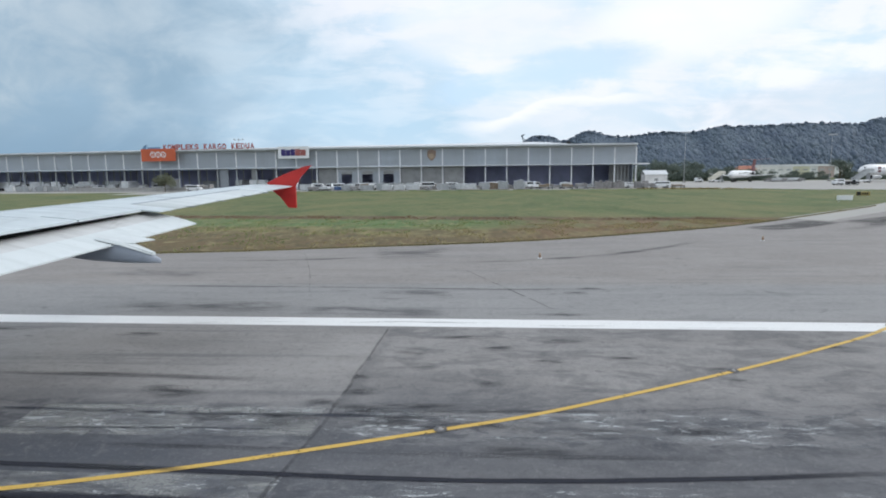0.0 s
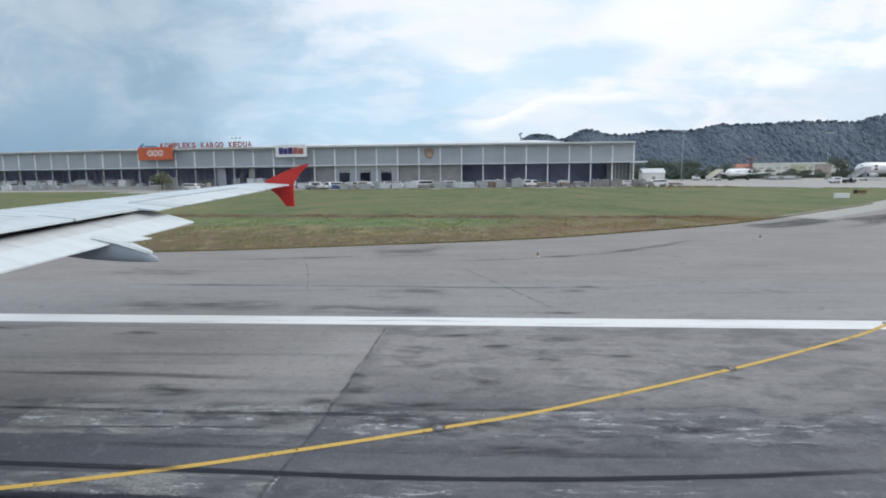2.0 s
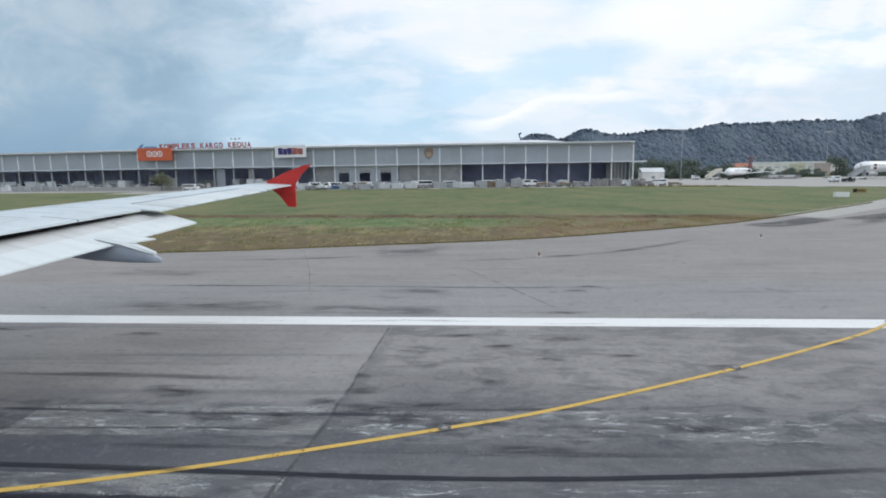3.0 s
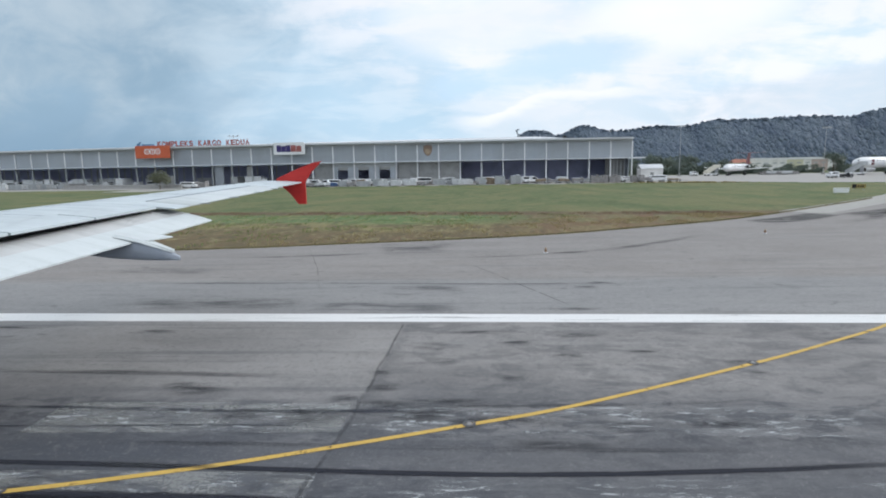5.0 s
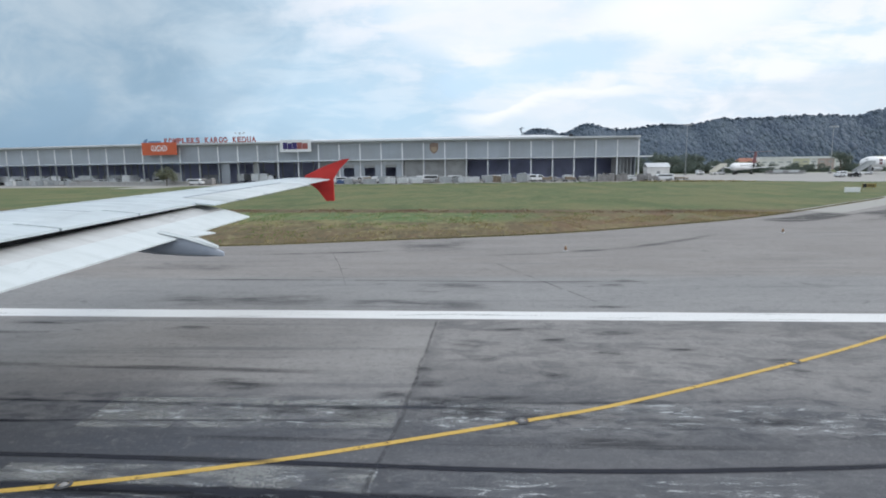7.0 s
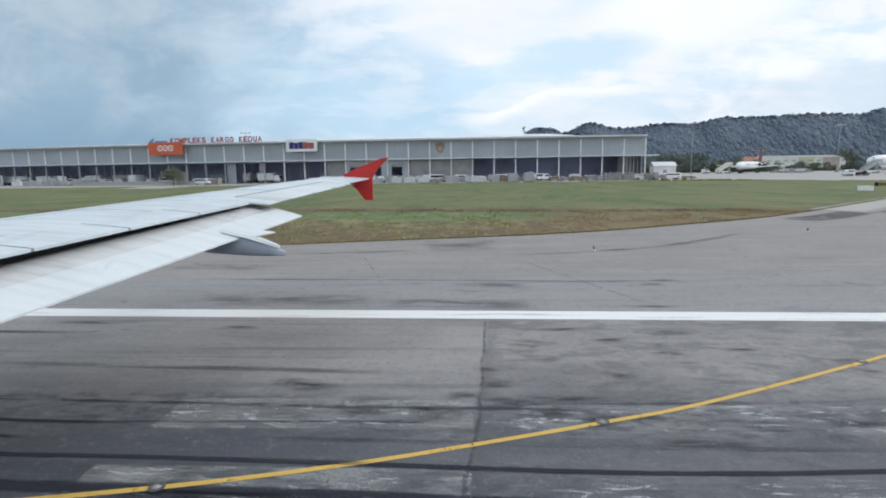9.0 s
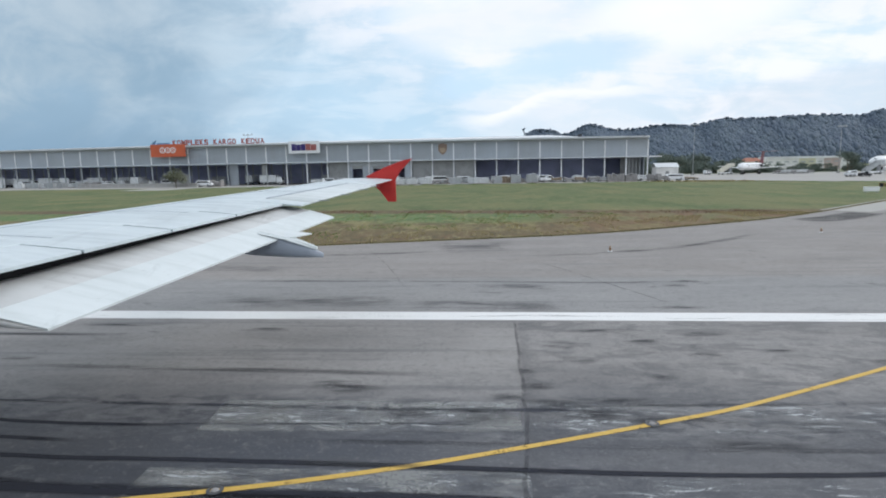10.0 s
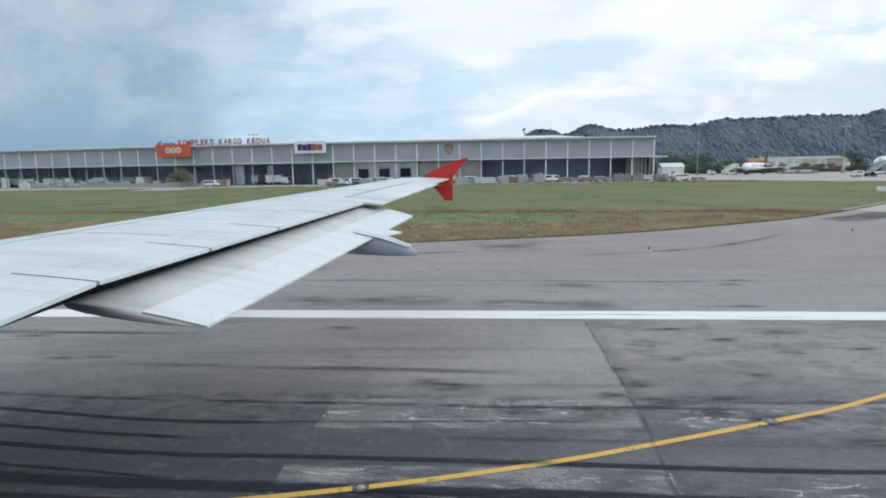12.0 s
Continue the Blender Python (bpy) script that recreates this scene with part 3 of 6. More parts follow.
EDGE = [(-400, 24), (-90, 24.5), (-45, 26.5), (-17.4, 29.0), (-7.4, 31.0), (3.3, 33.8), (11.0, 37.6), (20.5, 43.3), (34.4, 55.1), (47.5, 66.9), (66, 86), (86, 114)]
edge = smooth_path(EDGE, 6)
runway = flat("runway", edge + [(110, 109.9), (400, 90), (400, -60), (-400, -60)], -0.4, 0.0, M["asphalt"])
tagged(runway, "worn grey asphalt runway with tyre marks", "runway", kind="structure")
APRON_Y = 139.8
apron = flat("apron", [(-420, APRON_Y + 22), (-160, APRON_Y + 6), (-60, APRON_Y), (44, APRON_Y - 5), (60, 130), (84, 113), (110, 110), (400, 106), (400, 235), (75, 225), (60, 225), (60, 300), (-420, 300)], -0.4, -0.012, M["apron"])
tagged(apron, "pale concrete apron before the cargo terminal", "apron", kind="structure")


def marking(name, centre, width, mat, label, category, z=0.004):
    return tagged(part(name, strip(centre, width, z), M[mat]), label, category, kind="structure")


def stripe_y(x):
    return 15.08 - 0.022 * x


marking("runway_edge_line", [(x, stripe_y(x)) for x in range(-200, 161, 4)], 0.9, "white_line", "solid white runway edge line, slightly worn", "road marking", 0.006)
YELLOW = [(-30, 4.2), (-16, 5.05), (-10.5, 5.85), (-6.9, 6.53), (-4.47, 7.17), (-2.69, 7.77), (-0.54, 8.56), (1.46, 9.37), (5.43, 11.40), (8.2, 12.98), (10.9, 14.73), (16, 18.9), (24, 27)]
marking("taxi_line", smooth_path(YELLOW, 8), 0.132, "yellow_line", "curved yellow taxiway lead-off line on asphalt", "road marking", 0.008)
marking("pavement_joint", [(-2.82, 4.0), (-2.78, 5.5), (-2.8, 6.8), (-2.68, 7.6), (-2.63, 8.2), (-2.56, 8.9), (-2.57, 9.5), (-2.49, 10.4), (-2.50, 11.3), (-2.43, 12.0), (-2.40, 13.2), (-2.34, 14.6)], 0.11, "tar", "dark sealed joint across the asphalt", "pavement joint", 0.003)
marking("pavement_joint", [(-9.6, 30.3), (-7.2, 23.4), (-5.6, 18.0)], 0.035, "rubber_soft", "faint sealed joint across the asphalt", "pavement joint", 0.003)
marking("pavement_joint", [(-1.0, 25.2), (1.0, 20.3), (2.9, 15.6)], 0.07, "rubber_soft", "faint sealed joint across the asphalt", "pavement joint", 0.003)

# long tyre marks, towards -x
NEAR_MARKS = [
    ([(-18, 8.25), (-12.9, 7.6), (-10, 7.33), (-7.8, 7.3), (-5, 7.22), (-1.3, 7.08), (1.1, 7.1), (3.5, 7.25), (6.5, 7.55)], 0.17, "rubber"),
    ([(-20, 9.6), (-14, 8.85), (-11, 8.45), (-8.2, 8.38)], 0.15, "rubber"),
    ([(-9.0, 8.42), (-7, 8.45), (-4.8, 8.5), (-2.7, 8.5)], 0.11, "rubber_mid"),
    # part rubber, part lens falloff darkened onto the asphalt
    ([(-8.2, 6.3), (-5.5, 6.24), (-2, 6.12)], 0.45, "rubber_mid"),
    ([(-20, 9.0), (-13.4, 8.2), (-11.3, 7.95), (-9.5, 7.8)], 0.15, "rubber"),
    ([(-18, 7.2), (-12.1, 6.68), (-9.6, 6.55), (-7, 6.48), (-4.6, 6.43), (-2.8, 6.34), (0, 6.25)], 0.36, "rubber"),
    ([(-18, 7.6), (-12.35, 7.0), (-10.1, 6.75), (-9.4, 6.7)], 0.10, "rubber"),
    ([(-18, 6.6), (-12.5, 6.25), (-9.5, 6.1), (-4, 5.95)], 0.30, "rubber"),
    ([(-20, 10.0), (-14.6, 9.5), (-12, 9.32), (-8.5, 9.2), (-5.9, 9.1), (-2.9, 9.05), (0.5, 9.05)], 0.22, "rubber_mid"),
]
MIDDLE_MARKS = [
    ([(-2.5, 9.2), (0.2, 9.28), (3.5, 9.45), (9, 9.9)], 0.16, "rubber_soft"),
    ([(-7.5, 7.95), (-3.8, 7.85), (0.5, 7.75), (4.0, 7.8)], 0.22, "rubber_soft"),
    ([(-26, 13.6), (-18, 13.5), (-12, 13.4)], 0.30, "rubber_soft"),
    ([(-14, 11.2), (-8, 10.9), (-4, 10.7)], 0.35, "rubber_soft"),
]
FAR_MARKS = [
    ([(-12.3, 17.23), (-10.4, 16.95), (-8.3, 16.95), (-5.7, 16.83)], 2.3, "smear_wide"),
    ([(-5.6, 16.50), (-4.0, 16.51), (-2.5, 16.37), (-0.5, 16.16)], 1.9, "smear_wide"),
    ([(-3.6, 18.84), (-2.1, 19.06), (-0.5, 18.73)], 1.2, "smear_wide"),
    ([(-5.5, 28.56), (-3.2, 28.99), (-1.1, 28.81)], 5.5, "smear_wide"),
    ([(-12.8, 26.43), (-9.0, 26.55), (-5.0, 27.35)], 0.7, "rubber_faint"),
    ([(-16.4, 22.88), (-14.1, 22.96), (-11.4, 22.52)], 1.7, "smear_wide"),
    ([(3.0, 19.07), (3.6, 19.05), (4.1, 18.96)], 0.5, "smear"),
    ([(1.6, 16.07), (2.6, 16.04), (3.6, 16.02)], 0.4, "smear"),
    ([(-1.4, 25.50), (2.5, 26.36), (6.4, 27.85), (10.1, 30.41), (14.0, 33.93)], 0.9, "rubber_faint"),
    ([(-14.0, 20.28), (-5.8, 20.01), (0.3, 19.68), (6.2, 19.65)], 0.3, "rubber_soft"),
    ([(24, 38), (34, 46), (46, 58)], 2.0, "rubber_faint"),
]
for ctrl, wide, mat in NEAR_MARKS + MIDDLE_MARKS + FAR_MARKS:
    marking("tyre_mark", smooth_path(ctrl, 5), wide, mat, "dark rubber tyre mark on the asphalt", "tyre mark", 0.0034)
marking("tyre_mark", [(-6.2, 7.26), (-5.2, 7.225), (-4.0, 7.19)], 0.17, "rubber_soft", "dark rubber smear over the taxi line", "tyre mark", 0.0105)
# short dark spots
for x, y, l, w in ((-9.0, 13.85, 1.7, 0.32), (-13.4, 14.3, 4.0, 0.25), (-14.9, 11.5, 1.2, 0.25), (-5.9, 10.0, 1.8, 0.6), (-2.2, 10.1, 0.9, 0.35), (-2.0, 9.3, 1.6, 0.4), (-2.4, 10.9, 0.5, 0.3), (-1.0, 9.45, 1.8, 0.25), (-3.6, 9.0, 1.4, 0.22), (-1.2, 11.6, 0.9, 0.3), (-1.4, 8.9, 1.8, 0.45), (-3.2, 8.75, 1.2, 0.4), (0.4, 8.75, 1.6, 0.35), (2.0, 8.5, 1.4, 0.3), (-4.6, 8.9, 1.0, 0.3), (-2.9, 9.6, 0.8, 0.25), (1.6, 11.9, 1.1, 0.3), (3.4, 12.2, 0.9, 0.22), (-0.2, 13.7, 2.2, 0.3), (3.6, 8.6, 1.6, 0.25), (0.8, 7.9, 2.0, 0.3), (-1.5, 12.6, 1.0, 0.5), (0.6, 12.9, 1.2, 0.45), (-6.2, 10.2, 1.2, 0.3), (2.2, 13.4, 1.4, 0.35), (0.3, 10.6, 0.6, 0.25), (4.2, 19.8, 1.1, 0.35), (-17, 13.2, 2.0, 0.3), (-14, 11.6, 1.2, 0.25), (5.4, 10.9, 0.8, 0.2), (8.4, 13.1, 1.4, 0.25)):
    marking("tyre_scuff", [(x - l / 2, y), (x, y + 0.02), (x + l / 2, y)], w * 1.5, "smear", "short dark rubber scuff on the asphalt", "tyre mark", 0.0044)
# scraped-off markings
marking("old_marking", [(-8.04, 8.78), (-7.2, 8.78), (-6.4, 8.77)], 1.2, "ghost_end", "pale ghost of a removed runway marking", "road marking", 0.0014)
marking("old_marking", [(-8.1, 6.72), (-7.5, 6.72), (-6.9, 6.7)], 0.6, "ghost_end", "pale ghost of a removed runway marking", "road marking", 0.0014)
for x in (-5.25, -4.85, -4.25, -3.75, -3.2):
    marking("old_marking", [(x - 0.14, 9.17), (x, 9.18), (x + 0.12, 9.17)], 0.20, "ghost_end", "pale blotch of removed runway paint", "road marking", 0.0046)
for i, (x0, x1, y0, y1) in enumerate(((-8.0, -2.66, 8.22, 9.42), (-2.5, 6.3, 8.15, 9.35), (-8.15, -2.7, 6.0, 7.1), (-2.5, 7.5, 5.8, 7.05), (6.6, 14.5, 8.0, 9.3))):
    c = [(x0 + (x1 - x0) * k / 8, (y0 + y1) / 2) for k in range(9)]
    if i in (0, 2):
        marking("old_marking", c, y1 - y0, "ghost", "pale ghost of a removed runway marking", "road marking", 0.001)
    marking("scraped_paint", c, y1 - y0, "scrape", "ragged white remains of scraped-off runway paint", "road marking", 0.0022)


# ---------------------------------------------------------------- cargo terminal
BAYS, ROOF_Z, EAVE_Z, LEDGE_Z = 46, 11.95, 10.95, 6.2


def front(i, out=0.0, z=0.0):
    """A point on the terminal's gently bent front at column i, counted from its +x end; out: metres in front of it."""
    u = 5.958 * i + 0.00543 * i * i
    return Vector((45.16 - u * 0.9973, 156.95 + u * 0.0737 + 0.000615 * ((u - 100) ** 2 - 1e4) - out, z))


def bay_box(bm, i0, i1, out0, out1, z0, z1):
    """A block along the front between columns i0 and i1, from out0 to out1 before it."""
    ring = []
    for i in (i0, i1):
        a, b = front(i, out0), front(i, out1)
        ring.append([(a.x, a.y, z0), (b.x, b.y, z0), (b.x, b.y, z1), (a.x, a.y, z1)])
    return loft(bm, ring)


def build_terminal():
    house = thing("cargo_terminal", (0, 0, 0), "long two-storey grey cargo terminal with white columns and open bays", "building")
    for i in range(BAYS):
        bm = bmesh.new()
        bay_box(bm, i + 0.03, i + 0.97, 0.0, -0.12, LEDGE_Z + 0.35, EAVE_Z)
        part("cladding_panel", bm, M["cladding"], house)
        bm = bmesh.new()
        bay_box(bm, i, i + 1, 1.6, -0.9, ROOF_Z - 0.42, ROOF_Z)
        part("roof_edge", bm, M["roof"], house)
        bm = bmesh.new()
        bay_box(bm, i, i + 1, 0.25, -0.4, EAVE_Z, ROOF_Z - 0.424)
        part("fascia", bm, M["fascia"], house)
        bm = bmesh.new()
        bay_box(bm, i, i + 1, 1.5, -0.3, LEDGE_Z, LEDGE_Z + 0.3)
        part("canopy", bm, M["roof"], house)
        bm = bmesh.new()
        ring = []
        for k in (i, i + 1):
            a = front(k)
            top = ROOF_Z + (0.35 + 0.40 * k if k < 4 else max(1.45, 1.95 - 0.03 * (k - 4)))   # hipped towards the end
            ring.append([(a.x, a.y + 0.9, ROOF_Z - 0.25), (a.x, a.y + 24, top), (a.x, a.y + 46, ROOF_Z - 0.6), (a.x, a.y + 46, ROOF_Z - 0.9), (a.x, a.y + 24, top - 0.3), (a.x, a.y + 0.9, ROOF_Z - 0.55)])
        loft(bm, ring)
        part("roof", bm, M["roof"], house)
    for i in range(BAYS + 1):
        a = front(i)
        # from column 18 on, grey replaces white to imitate shade under the canopy
        part("column", boxes((a.x - 0.17, a.x + 0.17, a.y - 0.28, a.y - 0.02, 0, LEDGE_Z - 0.002)), M["white_metal" if i < 18 else "fascia"], house)
        part("pilaster", boxes((a.x - 0.17, a.x + 0.17, a.y - 0.2, a.y - 0.03, LEDGE_Z + 0.302, EAVE_Z - 0.002)), M["white_metal"], house)
    # inner walls, end wall and back
    for i in range(BAYS):
        bm = bmesh.new()
        bay_box(bm, i, i + 1, -15, -15.3, 0, 6.2)
        part("back_wall", bm, M["gloom_wall"], house)
        bm = bmesh.new()
        bay_box(bm, i, i + 1, -0.5, -15.3, LEDGE_Z + 0.05, LEDGE_Z + 0.3)
        part("upper_floor", bm, M["gloom_wall"], house)
    a = front(0)
    part("end_wall", boxes((a.x - 0.15, a.x + 0.15, a.y + 3, a.y + 46, 0, EAVE_Z)), M["cladding"], house)
    part("end_wall", boxes((a.x - 0.15, a.x + 0.15, a.y + 0.02, a.y + 3, LEDGE_Z + 0.3, EAVE_Z)), M["cladding"], house)
    part("side_canopy", boxes((a.x + 0.2, a.x + 3.4, a.y - 1.4, a.y + 12, LEDGE_Z, LEDGE_Z + 0.28)), M["white_metal"], house)
    # closed and half-closed bays
    def closed(i0, i1, mat, z1=LEDGE_Z - 0.01, name="shutter", out=-0.6):
        bm = bmesh.new()
        bay_box(bm, i0, i1, out, out - 0.15, 0, z1)
        return part(name, bm, M[mat], house)
    for i in (8, 9, 10, 14):
        closed(i + 0.04, i + 0.96, "door_wall")
    for i in (11, 12, 13):   # white dock portals round dark openings
        closed(i + 0.04, i + 0.30, "cladding", 5.0, "portal_post", 0.3)
        closed(i + 0.80, i + 0.96, "cladding", 5.0, "portal_post", 0.3)
        bm = bmesh.new()
        bay_box(bm, i + 0.04, i + 0.96, 0.25, 0.1, 5.002, LEDGE_Z - 0.01)
        part("portal_lintel", bm, M["fascia"], house)
        bm = bmesh.new()
        bay_box(bm, i + 0.302, i + 0.798, 0.22, 0.12, 4.2, 5.0)
        part("roller_door", bm, M["door_wall"], house)
    closed(18.04, 18.3, "door_wall", name="side_wall")
    closed(19.5, 19.96, "cladding", name="side_wall")
    closed(22.1, 22.9, "door_wall", 3.4)
    for i in range(15, 40):   # deep inside: shelving posts and a beam that show against the gloom
        for f in (0.3, 0.68):
            closed(i + f, i + f + 0.05, "fascia", LEDGE_Z - 0.01, "inner_post", -9.0)
        if i % 3 == 0:
            closed(i + 0.1, i + 0.9, "roof", 2.6, "inner_partition", -12.5)
    for i, lo, z1 in ((33, 0.12, 3.3), (35, 0.3, 3.6), (36, 0.1, 3.0), (38, 0.2, 3.7), (40, 0.1, 3.4), (41, 0.4, 3.1), (43, 0.15, 3.5), (29, 0.05, 2.9)):   # pale stores inside the far bays
        closed(i + lo, i + lo + 0.55, "white_metal", z1, "store_wall", -1.4)
    for k in range(5):
        closed(0.12 + 0.17 * k, 0.18 + 0.17 * k, "fascia", LEDGE_Z - 0.01, "inner_post", -4.0)
    closed(0.1, 1.0, "door_wall", LEDGE_Z - 0.01, "inner_wall", -6.0)
    return house


build_terminal()


def board(name, i0, i1, z0, z1, out, mat, label):
    a, b = front(i0, out), front(i1, out)
    d = (b - a).length
    ob = thing(name, (a.x, a.y, z0), label, "sign", turn=math.degrees(math.atan2(a.y - b.y, a.x - b.x)))
    part("panel", boxes((-d, 0, -0.15, 0.0, 0, z1 - z0), bevel=0.03), M[mat], ob)
    for f in (0.15, 0.5, 0.85):
        part("bracket", boxes((-d * f - 0.06, -d * f + 0.06, 0.002, out - 0.005, (z1 - z0) * 0.4, (z1 - z0) * 0.4 + 0.12)), M["fascia"], ob)
    return ob, d


def ring_mesh(cx, cz, r0, r1, y0, y1, sides=28):
    bm = bmesh.new()
    rings = []
    for r, y in ((r1, y0), (r1, y1), (r0, y1), (r0, y0)):
        rings.append([(cx + r * math.cos(2 * math.pi * k / sides), y, cz + r * math.sin(2 * math.pi * k / sides)) for k in range(sides)])
    return loft(bm, rings + rings[:1], caps=False)


# ---------------------------------------------------------------- signs on the terminal
def front_at(x):
    """The column count at which the front has this x."""
    lo, hi = 0.0, float(BAYS)
    for _ in range(40):
        m = (lo + hi) / 2
        lo, hi = (m, hi) if front(m).x > x else (lo, m)
    return lo


ob, d = board("orange_sign", front_at(-87.9), front_at(-99.2), 8.7, 12.35, 1.9, "orange", "orange sign board with three white rings on the terminal")
for k in range(3):
    part("ring", ring_mesh(-d * 0.5 + (k - 1) * 1.75, 1.95, 0.62, 0.88, -0.19, -0.151), M["sign_white"], ob, "white ring")
    part("bar", boxes((-d * 0.5 + (k - 1) * 1.75 - 0.11, -d * 0.5 + (k - 1) * 1.75 + 0.11, -0.18, -0.152, 1.5, 2.4)), M["sign_white"], ob, "white bar")
ob, d = board("white_sign", front_at(-46.7), front_at(-55.9), 8.9, 12.3, 1.9, "sign_white", "white sign board with purple and orange blocks")
x = -d * 0.895
for wide, high, mat in ((0.14, 1.65, "purple"), (0.14, 1.45, "purple"), (0.14, 1.65, "purple"), (0.16, 1.65, "red_letter"), (0.17, 1.45, "red_letter")):
    part("block", boxes((x, x + d * wide, -0.19, -0.152, 0.78, 0.98 + high), bevel=0.05), M[mat], ob, "purple block" if mat == "purple" else "orange-red block")
    x += d * (wide + 0.010)
sh = thing("shield_sign", tuple(front(front_at(-11.8), 0.22, 7.75)), "brown shield-shaped sign on the grey cladding", "sign")
outline = [(-1.2, 2.9), (0.0, 3.15), (1.2, 2.9), (1.25, 1.5), (0.8, 0.6), (0, 0), (-0.8, 0.6), (-1.25, 1.5)]
part("shield", slab(bmesh.new(), outline, 1, -0.05, 0.12), M["brown"], sh)
part("emblem", slab(bmesh.new(), [(x * 0.62, 0.55 + z * 0.45) for x, z in outline], 1, -0.08, -0.052), M["gold"], sh, "gold emblem")


def roof_letters():
    words = "KOMPLEKS KARGO KEDUA"
    x0, x1 = -92.7, -63.6
    holder = thing("roof_lettering", tuple(front(front_at(-79), 0.4, ROOF_Z)), "red block letters standing along the terminal's roof edge", "sign")
    base = holder.matrix_basis.translation
    step = (x1 - x0) / (len(words) - 0.1)
    for k, ch in enumerate(words):
        if ch == " ":
            continue
        c = bpy.data.curves.new("letter", "FONT")
        c.body, c.extrude, c.size, c.offset = ch, 0.06, 2.15, 0.085
        tmp = bpy.data.objects.new("letter", c)
        me = bpy.data.meshes.new_from_object(tmp)
        bpy.data.objects.remove(tmp)
        me.materials.append(M["red_letter"])
        xs = [v.co.x for v in me.vertices]
        wide, left = max(xs) - min(xs), min(xs)
        fit = min(1.25, step * 0.84 / wide)
        for v in me.vertices:
            v.co = ((v.co.x - left) * fit, -v.co.z, v.co.y)
        ob = new("letter", me)
        ob.parent = holder
        at = front(front_at(x0 + step * k), 0.4, ROOF_Z + 0.12)
        ob.location = at - base
    for k in range(8):
        at = front(front_at(x0 + (x1 - x0) * (k + 0.4) / 8), 0.4, ROOF_Z) - base
        part("post", boxes((at.x - 0.05, at.x + 0.05, at.y + 0.08, at.y + 0.18, -0.01, 1.6)), M["fascia"], holder)
    a = front(front_at(-93.5), 0.4, ROOF_Z + 0.3) - base
    b = front(front_at(-99.6), 0.4, ROOF_Z + 0.3) - base
    rail_y = (a.y + b.y) / 2
    part("rail", boxes((b.x, a.x + 29, rail_y + 0.18, rail_y + 0.26, 0.14, 0.24)), M["fascia"], holder)
    logo = thing("logo_sign", (b.x + base.x, rail_y + base.y, ROOF_Z), "small blue-grey emblem and bar on the roof edge", "sign")
    part("emblem", slab(bmesh.new(), [(0, 0.25), (1.3, 0.25), (1.35, 0.9), (1.7, 1.75), (0.9, 1.4), (0.3, 0.9)], 1, -0.06, 0.06), M["blue_letter"], logo)
    part("bar", boxes((1.75, 5.7, -0.05, 0.05, 0.3, 0.95), bevel=0.03), M["blue_letter"], logo)
    for x in (0.7, 3.0, 5.0):
        part("post", boxes((x - 0.05, x + 0.05, 0.06, 0.14, -0.01, 0.9)), M["fascia"], logo)


roof_letters()


def roof_antenna():
    at = front(front_at(-72.6), -9, ROOF_Z)
    an = thing("roof_antenna", (at.x, at.y, at.z - 0.1), "thin rooftop antenna mast with two cross arms", "antenna")
    part("mast", tube(bmesh.new(), (0, 0, 0), (0, 0, 3.6), 0.07, 0.05), M["fascia"], an)
    part("arm", tube(bmesh.new(), (-1.4, 0, 3.2), (1.4, 0, 3.2), 0.05), M["fascia"], an)
    for x in (-1.3, 0.0, 1.3):
        part("element", boxes((x - 0.28, x + 0.28, -0.12, 0.12, 3.3, 3.6), bevel=0.04), M["fascia"], an)


roof_antenna()
for x, y in ((26.5, 1.0), (-35.0, 14.0)):
    at = front(front_at(x), -y, ROOF_Z)
    v = thing("roof_vent", (at.x, at.y, at.z - 0.2), "small dark ventilation cowl on the roof", "roof vent")
    part("cowl", boxes((-0.5, 0.5, -0.4, 0.4, 0.35, 1.0), bevel=0.12), M["black"], v)
    part("duct", tube(bmesh.new(), (0, 0, 0), (0, 0, 0.4), 0.25), M["fascia"], v)

# ---------------------------------------------------------------- aircraft wing
TIP = 18.4


def xte(y):
    return -6.02 - 0.29 * (TIP - y) if y > 6.0 else -9.616


def xle(y):
    return -7.85 - 0.52 * (TIP - y)


def zte(y):
    return 3.83 - 0.077 * (TIP - y)


def aero(s):
    """Half-thickness of the aerofoil along its chord, 1 at the thickest."""
    return 2.6 * math.sqrt(max(s, 0.0)) * max(0.0, 1 - s)


def upper(y, s):
    c = xte(y) - xle(y)
    return Vector((xle(y) + c * s, y, zte(y) + 0.050 * c * aero(s) - 0.06 * (1 - s) - 0.12 * c * max(0.0, s - 1) + 0.015))


def lower(y, s):
    c = xte(y) - xle(y)
    return Vector((xle(y) + c * s, y, zte(y) - 0.062 * c * aero(s) - 0.06 * (1 - s) - 0.12 * c * max(0.0, s - 1) - 0.015))


def wing_shell(y0, y1, s0, s1, steps=8, spans=8, lift=0.0, thick=None):
    """A piece of the wing between two spans and two chord fractions; thick: a thin skin on top instead of the full depth."""
    rings = []
    for j in range(spans + 1):
        y = y0 + (y1 - y0) * j / spans
        ss = [s0 + (s1 - s0) * (0.5 - 0.5 * math.cos(math.pi * k / steps)) for k in range(steps + 1)]
        up = [upper(y, s) + Vector((0, 0, lift)) for s in ss]
        lo = [p - Vector((0, 0, thick + lift)) for p in up] if thick else [lower(y, s) for s in ss]
        rings.append(up + lo[::-1])
    return loft(bmesh.new(), rings)


